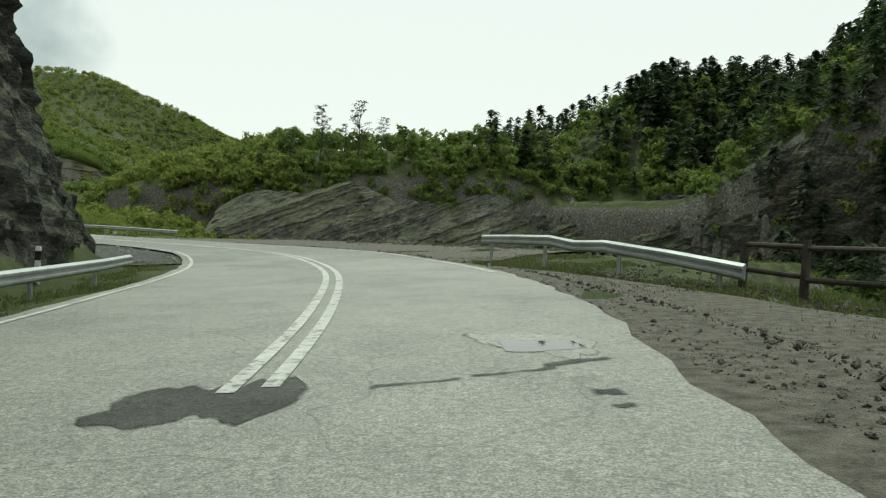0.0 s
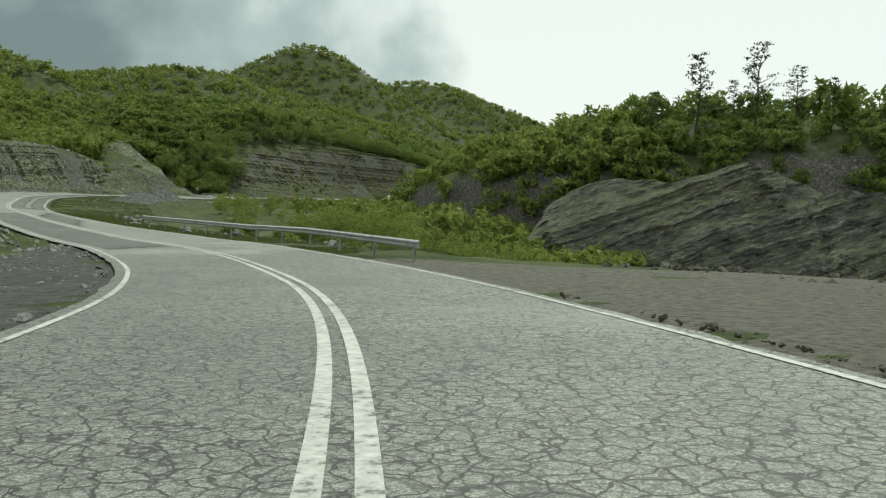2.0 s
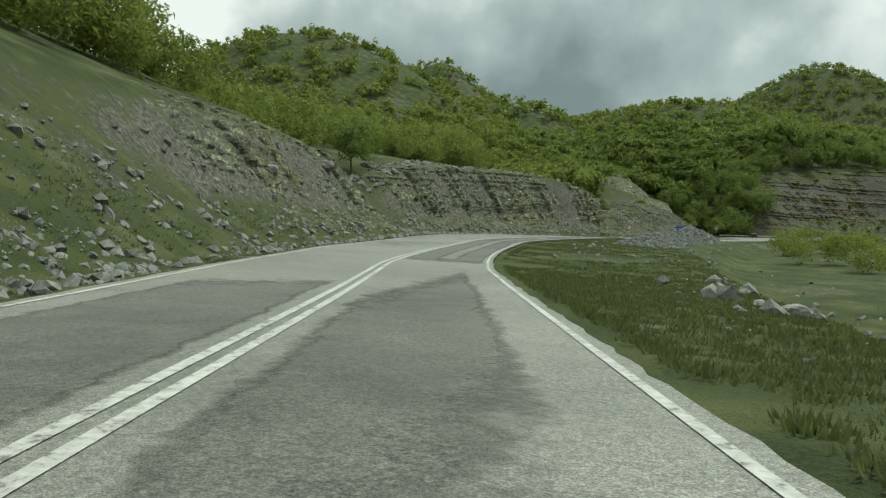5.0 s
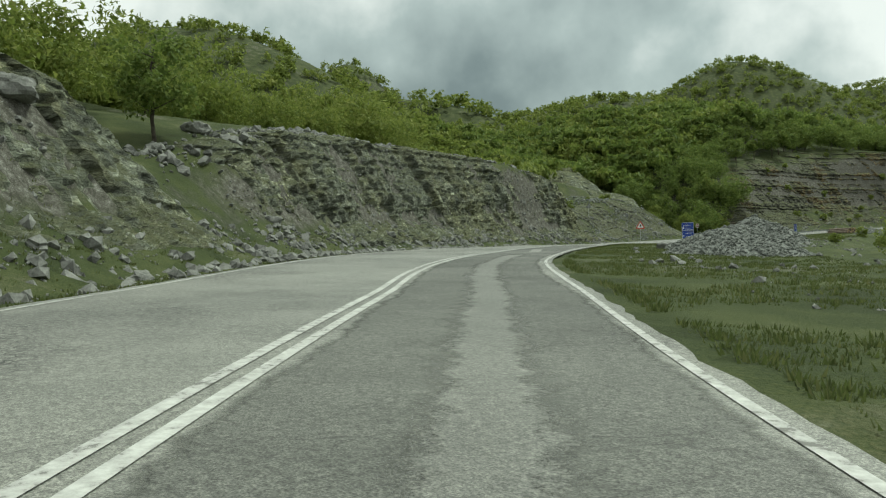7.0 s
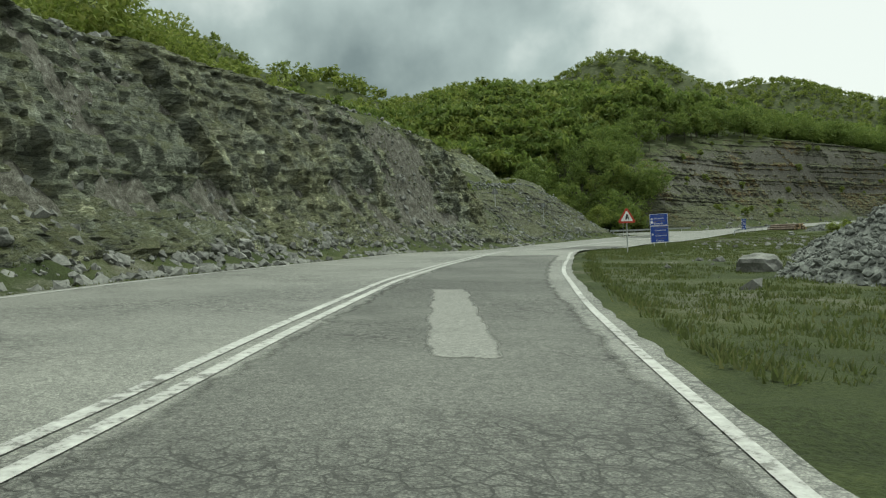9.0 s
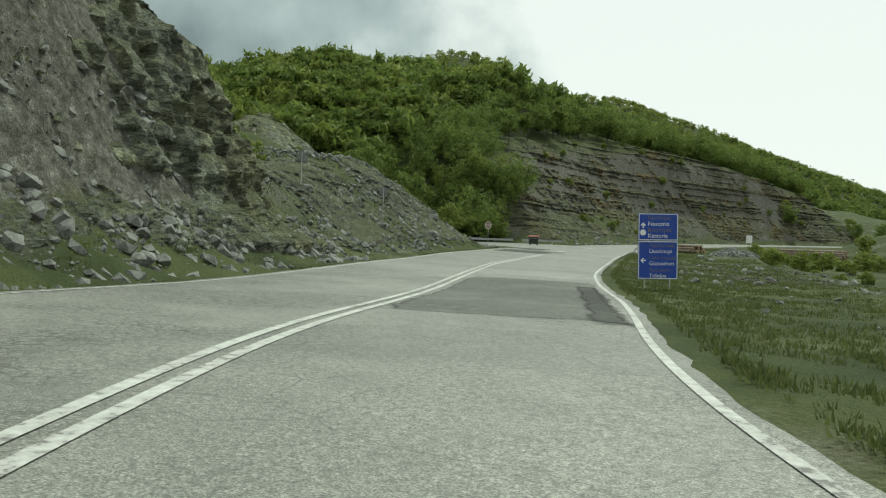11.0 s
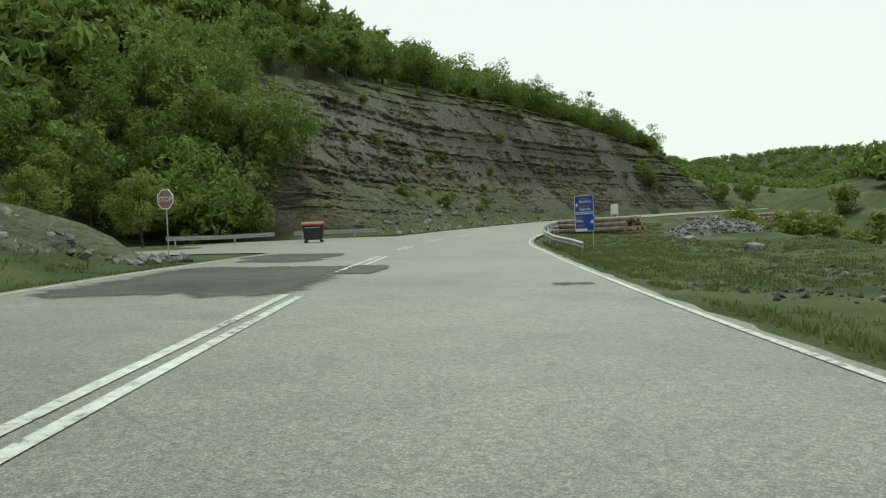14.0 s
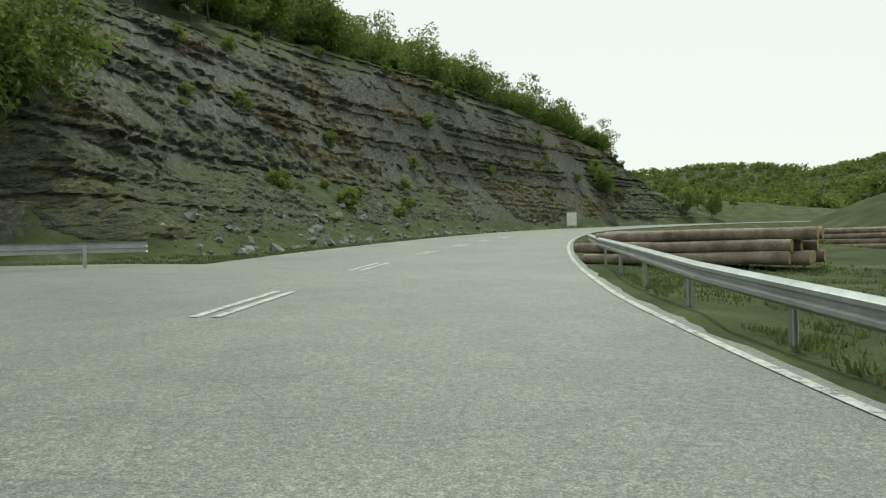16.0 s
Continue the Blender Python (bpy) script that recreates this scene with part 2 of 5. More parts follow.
    moss = ramp(n, l, math_node(n, l, "ADD", math_node(n, l, "MULTIPLY", sep.outputs["Z"], 0.55), math_node(n, l, "MULTIPLY", block, 0.5)), [(0.56, (0, 0, 0)), (0.68, (1, 1, 1))])
    col = mix(n, l, math_node(n, l, "MULTIPLY", moss, 0.75), col, ramp(n, l, fine, [(0.35, (0.045, 0.056, 0.022)), (0.65, (0.115, 0.122, 0.050))]))
    l.new(col, b.inputs["Base Color"])
    bump(n, l, b, math_node(n, l, "ADD", f, fine), 1.0, 0.22)
    return m


M_GROUND = ground_material()
M_ROCK = rock_material("grey slate rock", [(0.044, 0.051, 0.039), (0.152, 0.168, 0.132), (0.258, 0.278, 0.225), (0.56, 0.59, 0.52)], (1.03, 0.96, 0.70), (-0.10, -0.07), (0.47, 0.58))
M_ROCK_RED = rock_material("rusty bedded rock", [(0.024, 0.026, 0.020), (0.068, 0.071, 0.056), (0.118, 0.120, 0.096), (0.32, 0.32, 0.27)], (1.6, 1.04, 0.58), (0.0, 0.02), (0.49, 0.58))
M_ROCK_SLAB = rock_material("grey slab rock", [(0.045, 0.047, 0.042), (0.13, 0.133, 0.12), (0.22, 0.222, 0.203), (0.40, 0.40, 0.375)], (0.95, 0.92, 0.76), (-0.42, 0.1))
M_STONE = plain("loose stone", (0.075, 0.078, 0.070), (0.27, 0.275, 0.255), 1.6, 0.9, 0, 0.25, 0.5, 0.03)
M_GRAVEL = plain("gravel", (0.050, 0.048, 0.040), (0.170, 0.160, 0.135), 5.5, 0.95, 0, 0.2, 1.0, 0.04)
M_SCREE = plain("dark scree", (0.028, 0.029, 0.026), (0.11, 0.112, 0.102), 3.2, 0.95, 0, 0.2, 1.0, 0.06)
M_SPOIL = plain("broken slate", (0.070, 0.076, 0.068), (0.27, 0.285, 0.262), 4.0, 0.92, 0, 0.2, 0.8, 0.04)
M_STEEL = plain("galvanised steel", (0.33, 0.35, 0.35), (0.50, 0.52, 0.52), 2.0, 0.5, 0.6, 0.5, 0.1, 0.002)
M_WOOD = plain("weathered wood", (0.030, 0.027, 0.022), (0.085, 0.075, 0.06), 5, 0.9, 0, 0.2, 0.4, 0.01)
M_WHITE = plain("white plastic", (0.62, 0.63, 0.61), (0.80, 0.80, 0.78), 3, 0.6)
M_BLACK = plain("black plastic", (0.015, 0.015, 0.016), (0.035, 0.035, 0.036), 6, 0.5)
M_BLUE = plain("blue sign sheet", (0.012, 0.050, 0.30), (0.018, 0.068, 0.38), 1.5, 0.45, 0, 0.4, 0.0)
M_SIGNWHITE = plain("white sign sheet", (0.70, 0.72, 0.72), (0.82, 0.83, 0.82), 4, 0.5, 0, 0.4, 0.0)
M_SIGNGOLD = plain("yellow sign letters", (0.12, 0.11, 0.10), (0.20, 0.17, 0.10), 4, 0.5, 0, 0.4, 0.0)
M_SIGNRED = plain("red sign sheet", (0.42, 0.035, 0.022), (0.52, 0.06, 0.03), 4, 0.5, 0, 0.4, 0.0)
M_SIGNBACK = plain("dull aluminium", (0.16, 0.17, 0.17), (0.26, 0.27, 0.27), 3, 0.6, 0.5)
M_BARK = plain("grey brown bark", (0.035, 0.030, 0.024), (0.10, 0.088, 0.07), 6, 0.95, 0, 0.15, 0.6, 0.02)


def leaf_material(name, dark, light, dry):
    m, n, l, b = material(name, 0.75, 0, 0.25)
    g = n.new("ShaderNodeNewGeometry")
    big = noise_node(n, l, 0.11, 3)
    f = math_node(n, l, "ADD", math_node(n, l, "MULTIPLY", g.outputs["Random Per Island"], 0.55), math_node(n, l, "MULTIPLY", big, 0.45))
    col = ramp(n, l, f, [(0.15, dark), (0.55, light), (0.85, dry)])
    l.new(col, b.inputs["Base Color"])
    tr = n.new("ShaderNodeBsdfTranslucent")
    l.new(col, tr.inputs["Color"])
    ms = n.new("ShaderNodeMixShader")
    ms.inputs["Fac"].default_value = 0.42
    l.new(b.outputs[0], ms.inputs[1])
    l.new(tr.outputs[0], ms.inputs[2])
    l.new(ms.outputs[0], n["Material Output"].inputs["Surface"])
    return m


M_LEAF = leaf_material("spring leaves", (0.095, 0.130, 0.028), (0.185, 0.235, 0.050), (0.275, 0.30, 0.082))
M_LEAF_DARK = leaf_material("oak leaves", (0.072, 0.110, 0.026), (0.145, 0.202, 0.046), (0.225, 0.268, 0.070))
M_NEEDLE = leaf_material("pine needles", (0.020, 0.036, 0.018), (0.038, 0.060, 0.028), (0.065, 0.085, 0.038))
M_GRASS = leaf_material("grass blades", (0.060, 0.080, 0.026), (0.105, 0.130, 0.042), (0.17, 0.175, 0.075))


# ---- building helpers ----
def mesh_of(name, verts, faces, mat, smooth=False):
    me = bpy.data.meshes.new(name)
    me.from_pydata([tuple(v) for v in verts], [], faces)
    me.materials.append(mat)
    if smooth:
        me.polygons.foreach_set("use_smooth", [True] * len(me.polygons))
    me.update()
    return me


def quads_mesh(name, V, mat, per=4):
    """A mesh of loose faces: V is (faces, per, 3)."""
    nf = len(V)
    me = bpy.data.meshes.new(name)
    me.vertices.add(nf * per)
    me.vertices.foreach_set("co", np.asarray(V, dtype=np.float32).ravel())
    me.loops.add(nf * per)
    me.loops.foreach_set("vertex_index", np.arange(nf * per, dtype=np.int32))
    me.polygons.add(nf)
    me.polygons.foreach_set("loop_start", np.arange(0, nf * per, per, dtype=np.int32))
    me.polygons.foreach_set("loop_total", np.full(nf, per, dtype=np.int32))
    me.materials.append(mat)
    me.update()
    return me


def grid_mesh(name, P, mat, smooth=True, flip=False):
    """A mesh over a grid of points P (rows, columns, 3)."""
    a, b = P.shape[:2]
    me = bpy.data.meshes.new(name)
    me.vertices.add(a * b)
    me.vertices.foreach_set("co", np.asarray(P, dtype=np.float32).ravel())
    i = np.arange(a * b, dtype=np.int32).reshape(a, b)
    q = np.stack([i[:-1, :-1], i[1:, :-1], i[1:, 1:], i[:-1, 1:]], -1).reshape(-1, 4)
    if flip:
        q = q[:, ::-1]
    me.loops.add(q.size)
    me.loops.foreach_set("vertex_index", np.ascontiguousarray(q).ravel())
    me.polygons.add(len(q))
    me.polygons.foreach_set("loop_start", np.arange(0, q.size, 4, dtype=np.int32))
    me.polygons.foreach_set("loop_total", np.full(len(q), 4, dtype=np.int32))
    me.polygons.foreach_set("use_smooth", np.full(len(q), smooth, dtype=bool))
    me.materials.append(mat)
    me.update()
    return me


def bm_mesh(name, bm, mat, smooth=False):
    me = bpy.data.meshes.new(name)
    bmesh.ops.recalc_face_normals(bm, faces=bm.faces[:])
    bm.to_mesh(me)
    bm.free()
    me.materials.append(mat)
    if smooth:
        me.polygons.foreach_set("use_smooth", [True] * len(me.polygons))
    return me


def part(name, bm, mat, parent, label="", smooth=False):
    me = bm_mesh(name, bm, mat, smooth) if isinstance(bm, bmesh.types.BMesh) else bm
    ob = new(name, me)
    ob.parent = parent
    if label:
        ob["label"] = label
    return ob


def box(bm, size, m=Matrix(), bevel=0.0):
    got = bmesh.ops.create_cube(bm, size=1.0, matrix=m @ Matrix.Diagonal((*size, 1)))
    if bevel:
        vs = set(got["verts"])
        bmesh.ops.bevel(bm, geom=[e for e in bm.edges if e.verts[0] in vs and e.verts[1] in vs], offset=bevel, segments=2, affect="EDGES")
    return bm


def tube(bm, r1, r2, length, m=Matrix(), seg=10):
    bmesh.ops.create_cone(bm, cap_ends=True, segments=seg, radius1=r1, radius2=r2, depth=length, matrix=m @ Matrix.Translation((0, 0, length / 2)))
    return bm


def thing(name, where, label, category, group="", kind=""):
    ob = new(name)
    ob.matrix_world = where
    return tagged(ob, label, category, group, kind)


# ---- the road's line: ground points under the lane, x, y, height ----
TRACK = [
    (2.2, -60.0, 1.10), (1.4, -40.0, 0.75), (0.6, -20.0, 0.38), (-0.0, -0.0, 0.01), (-0.9, 11.9, -0.12), (-3.1, 23.7, -0.35), (-6.9, 35.1, -0.69), (-11.9, 46.0, -1.08), (-18.2, 56.2, -1.48), (-26.0, 65.2, -1.81),
    (-34.9, 73.2, -2.07), (-43.1, 79.0, -2.33), (-51.6, 84.2, -2.40), (-58.4, 88.4, -2.45), (-65.2, 92.6, -2.48), (-73.7, 97.9, -2.50), (-82.2, 103.2, -2.48), (-90.6, 108.6, -2.42), (-101.6, 117.2, -2.24), (-112.0, 126.6, -1.93),
    (-122.0, 136.4, -1.66), (-131.2, 146.9, -1.47), (-139.7, 158.1, -1.32), (-148.5, 170.2, -1.16), (-156.8, 182.6, -1.01), (-162.8, 196.2, -1.13), (-168.5, 210.0, -1.04), (-173.7, 224.1, -1.00), (-178.4, 238.3, -0.88), (-182.6, 252.7, -0.67),
    (-186.0, 267.3, -0.45), (-187.9, 282.2, -0.16), (-189.0, 297.2, 0.13), (-189.6, 317.2, 0.51), (-189.3, 337.1, 0.90), (-188.1, 357.1, 1.28), (-184.5, 376.7, 1.67), (-176.8, 395.1, 2.05), (-165.3, 411.5, 2.44), (-142.6, 430.9, 2.72),
    (-112.4, 448.6, 2.99),
]


def smooth_curve(K, step=0.5):
    K = np.array(K, dtype=float)
    u = np.concatenate([[0], np.cumsum(np.linalg.norm(np.diff(K[:, :2], axis=0), axis=1) ** 0.5)])
    m = np.zeros_like(K)
    m[1:-1] = (K[2:] - K[:-2]) / (u[2:] - u[:-2])[:, None]
    m[0], m[-1] = (K[1] - K[0]) / (u[1] - u[0]), (K[-1] - K[-2]) / (u[-1] - u[-2])
    out = []
    for i in range(len(K) - 1):
        h = u[i + 1] - u[i]
        for k in np.linspace(0, 1, 24, endpoint=False):
            out.append((2 * k**3 - 3 * k * k + 1) * K[i] + (k**3 - 2 * k * k + k) * h * m[i] + (3 * k * k - 2 * k**3) * K[i + 1] + (k**3 - k * k) * h * m[i + 1])
    D = np.array(out + [K[-1]])
    s = np.concatenate([[0], np.cumsum(np.linalg.norm(np.diff(D[:, :2], axis=0), axis=1))])
    s -= s[((D[:, :2]) ** 2).sum(1).argmin()]
    t = np.arange(math.ceil(s[0] / step) * step, s[-1], step)
    return t, np.stack([np.interp(t, s, D[:, k]) for k in range(3)], 1)


RS, RP = smooth_curve(TRACK)
RT = np.gradient(RP[:, :2], axis=0)
RT /= np.linalg.norm(RT, axis=1)[:, None]
RN = np.stack([RT[:, 1], -RT[:, 0]], 1)


def keyed(rows):
    """A smooth function of the distance along the road from (distance, value) rows."""
    a = np.array(rows, dtype=float)
    v = np.interp(RS, a[:, 0], a[:, 1])
    k = np.hanning(13)
    return np.convolve(np.pad(v, 6, "edge"), k / k.sum(), "valid")


# cross-fall, the double line's, the right and the left edge line's distance from the track (right: plus)
BANK = keyed([(-60, 0.03), (0, 0.054), (20, 0.075), (40, 0.053), (60, 0.043), (100, 0.036), (120, 0.0), (140, -0.032), (160, -0.036), (180, -0.026), (200, -0.038), (222, -0.032), (242, -0.012), (260, -0.008), (280, -0.024), (300, -0.037), (320, -0.035), (345, -0.022), (560, -0.02)])
D_MID = keyed([(-60, -1.8), (0, -1.3), (6.5, -1.06), (15, -0.7), (21, -0.4), (28, -0.2), (33, 0.04), (39, 0.06), (44, -0.03), (55, -0.22), (63, -0.38), (70, -0.66), (76, -0.84), (80, -1.1), (88, -1.45), (91, -1.56), (97, -1.77), (108, -2.03), (118, -2.2), (135, -1.95), (150, -1.9), (170, -2.1), (178, -2.2), (183, -2.5), (190, -2.75), (200, -2.9), (208, -2.8), (214, -3.08), (222, -3.4), (234, -3.2), (248, -2.5), (258, -2.3), (268, -2.4), (278, -2.45), (286, -2.66), (292, -2.6), (303, -2.52), (327, -2.75), (336, -2.9), (348, -3.7), (360, -3.8), (420, -3.7), (560, -3.5)])
D_RIGHT = keyed([(-60, 2.2), (0, 3.0), (20, 3.4), (28, 3.6), (33, 4.1), (38, 4.45), (48, 4.35), (58, 3.7), (65, 3.46), (70, 3.3), (77, 2.9), (82, 2.7), (90, 2.58), (97, 2.4), (103, 2.0), (112, 1.75), (150, 2.2), (167, 1.95), (178, 1.82), (184, 1.65), (195, 1.3), (208, 1.25), (217, 0.98), (227, 0.95), (248, 1.75), (257, 2.4), (262, 2.55), (270, 2.45), (277, 2.56), (288, 3.0), (302, 3.45), (320, 3.6), (332, 3.45), (336, 3.3), (344, 2.65), (352, 2.2), (400, 2), (560, 2)])
D_LEFT = keyed([(-60, -5.4), (0, -5.2), (11, -5.0), (17, -4.9), (27, -4.2), (35, -3.95), (43, -3.75), (50, -3.9), (62, -4.0), (70, -4.25), (79, -4.85), (87, -5.3), (99, -5.72), (110, -6.0), (123, -6.2), (150, -6.5), (158, -7.1), (174, -7.6), (190, -8.4), (205, -9.0), (217, -9.5), (230, -9.3), (244, -8.6), (259, -7.7), (284, -7.05), (294, -7.6), (306, -8.0), (332, -8.3), (370, -9), (560, -8)])


def at(table, s):
    return np.interp(s, RS, table)


def spot(s, d, up=0.0):
    """The place at distance s along the road, d to the right of the track, on the road's own slope."""
    x, y, z = (at(RP[:, k], s) for k in range(3))
    nx, ny = at(RN[:, 0], s), at(RN[:, 1], s)
    return Vector((x + d * nx, y + d * ny, z + at(BANK, s) * max(-12, min(12, d)) + up))


def heading(s):
    """Degrees by which the road at s is turned from +y to the left."""
    return math.degrees(math.atan2(-at(RT[:, 0], s), at(RT[:, 1], s)))


def road_coords(X, Y):
    """Distance along the road and to the right of it for arrays of places."""
    s, d = np.empty(X.size), np.empty(X.size)
    fx, fy = X.ravel(), Y.ravel()
    C = RP[::4, :2]
    for i in range(0, X.size, 20000):
        q = np.stack([fx[i:i + 20000], fy[i:i + 20000]], 1)
        k = ((q**2).sum(1)[:, None] - 2 * q @ C.T + (C**2).sum(1)[None]).argmin(1) * 4
        v = q - RP[k, :2]
        along = (v * RT[k]).sum(1)
        s[i:i + 20000] = RS[k] + np.clip(along, -1.2, 1.2)
        d[i:i + 20000] = (v * RN[k]).sum(1)
    return s.reshape(X.shape), d.reshape(X.shape)


def fbm(X, Y, Z=None, scale=0.05, octaves=4, seed=0):
    """Value noise in numpy, about -1 to 1."""
    Z = np.zeros_like(X) if Z is None else Z
    total, amp, norm = np.zeros_like(X, dtype=float), 1.0, 0.0
    for o in range(octaves):
        x, y, z = X * scale + 17.3 * (o + seed), Y * scale + 9.1 * (o + 2 * seed), Z * scale + 4.7 * o
        xi, yi, zi = np.floor(x), np.floor(y), np.floor(z)
        fx, fy, fz = x - xi, y - yi, z - zi
        fx, fy, fz = (f * f * (3 - 2 * f) for f in (fx, fy, fz))
        val = 0
        for a in (0, 1):
            for b in (0, 1):
                for c in (0, 1):
                    h = np.sin((xi + a) * 127.1 + (yi + b) * 311.7 + (zi + c) * 74.7) * 43758.5453
                    h = h - np.floor(h)
                    val = val + h * (fx if a else 1 - fx) * (fy if b else 1 - fy) * (fz if c else 1 - fz)
        total += amp * (val * 2 - 1)
        norm += amp
        amp *= 0.5
        scale = scale * 2
    return total / norm


# ---- the lie of the land ----
# left of the road: verge width, height of the cut, its run, and the slope above it
L_VERGE = keyed([(-60, 2.9), (22, 2.9), (30, 2.6), (37, 5.5), (66, 6.0), (82, 3.2), (92, 1.0), (120, 1.6), (150, 2.4), (190, 2.4), (215, 2.4), (240, 2.0), (262, 1.6), (300, 1.9), (329, 1.9), (335, 34), (344, 34), (364, 20), (372, 5.0), (450, 4.0), (560, 4)])
L_HIGH = keyed([(-60, 18), (20, 18), (30, 11), (36, 0.8), (74, 1.0), (88, 3.0), (105, 6), (130, 8.5), (160, 9.5), (182, 9.5), (192, 8.0), (197, 5), (201, 5.5), (208, 7.6), (218, 9.2), (230, 9.7), (242, 10.3), (252, 10.8), (262, 10.8), (270, 10.2), (278, 8.3), (284, 6.3), (291, 5.4), (298, 6.4), (306, 7.6), (314, 8.0), (322, 7.0), (328, 6.2), (333, 4.2), (337, 0.3), (364, 1.0), (376, 12), (392, 20), (425, 24.5), (445, 24), (458, 23.5), (468, 22), (480, 19), (492, 14), (502, 7), (512, 3), (560, 2)])
L_RUN = keyed([(-60, 4.5), (30, 4.5), (38, 3), (76, 3.5), (105, 8), (130, 11), (160, 10), (182, 9), (195, 8), (201, 8), (208, 7.5), (254, 6.5), (272, 6.5), (284, 9), (328, 10), (366, 10), (374, 15), (392, 22), (425, 22), (445, 15), (560, 14)])
# how far the cut stands as a steep face over a talus foot, instead of an even slope
L_STEEP = keyed([(-60, 0), (150, 0), (160, 0.8), (190, 0.8), (196, 0.3), (202, 0.6), (208, 1), (276, 1), (288, 0.3), (300, 0.3), (330, 0.3), (340, 0), (366, 0), (380, 0.6), (450, 0.6), (480, 0), (560, 0)])
L_SLOPE = keyed([(-60, 0.5), (28, 0.4), (36, 0.02), (78, 0.04), (100, 0.42), (140, 0.45), (180, 0.38), (195, 0.24), (255, 0.12), (268, 0.08), (326, 0.12), (335, 0.05), (350, 0.15), (364, 0.26), (376, 0.30), (440, 0.32), (470, 0.12), (560, 0.03)])
# right of the road: how far it stays level, and how deep it falls to the valley
R_FLAT = keyed([(-60, 3), (18, 3.8), (26, 9), (34, 23), (60, 23), (72, 6), (90, 3), (125, 3.5), (150, 9), (190, 14), (235, 18), (300, 16), (340, 14), (380, 12), (420, 4), (560, 3)])
R_DROP = keyed([(-60, 6), (30, 3.5), (70, 2.6), (110, 2.6), (150, 2.2), (190, 2.0), (260, 1.2), (330, 1.2), (400, 3), (450, 5), (560, 5)])


def hills(X, Y):
    """The mountains round the valley, above the valley floor."""
    def cone(x, y, h, a, b, turn=0.0, p=1.0):
        c, s_ = math.cos(radians(turn)), math.sin(radians(turn))
        u, v = (X - x) * c + (Y - y) * s_, -(X - x) * s_ + (Y - y) * c
        return h * np.exp(-((u / a) ** 2 + (v / b) ** 2) ** p)
    z = np.zeros_like(X)
    for row in PEAKS:
        z = np.maximum(z, cone(*row)) + 0.10 * np.minimum(z, cone(*row))
    return z


# x, y, height, half widths, turn, sharpness
PEAKS = [
    (-524, 809, 164, 188, 152, 25, 0.75), (-470, 988, 147, 261, 162, 0, 0.9), (-452, 539, 91, 227, 152, 30, 0.9), (-412, 228, 85, 117, 92, 30, 0.9), (-482, 352, 75, 118, 88, 20, 0.9),
    (-819, 505, 175, 250, 218, 0, 0.9), (-291, 187, 29, 58, 77, 30, 1.0), (-223, 343, 33, 59, 33, 5, 1.3), (-229, 384, 33, 61, 63, 0, 1.2), (-318, 341, 21, 48, 73, 0, 1.0),
    (-251, 467, 30, 75, 67, 0, 1.3), (1, 176, 15, 62, 34, 2, 2.0), (60, 420, 22, 220, 90, 0, 1.0), (104, 125, 44, 52, 68, -15, 1.5), (60, 176, 28, 43, 36, 0, 1.5), (330, 260, 95, 180, 300, 0, 1.0), (-44, 160, 7, 23, 20, 0, 1.6),
    (-75, 1092, 56, 254, 159, 0, 1.0), (260, 1000, 90, 300, 260, 0, 1.0), (-303, 1503, 81, 500, 300, 0, 1.0), (110, -160, 60, 150, 120, 0, 1.0), (-190, -120, 70, 150, 140, 0, 1.0), (-1100, 1500, 200, 700, 500, 0, 1.0),
    (-362, 317, 56, 76, 56, 0, 1.0), (-535, 384, 112, 66, 66, 0, 1.0), (-236, 262, 13, 22, 34, 20, 1.2), (-112, 374, 22, 36, 44, 0, 1.2),
]


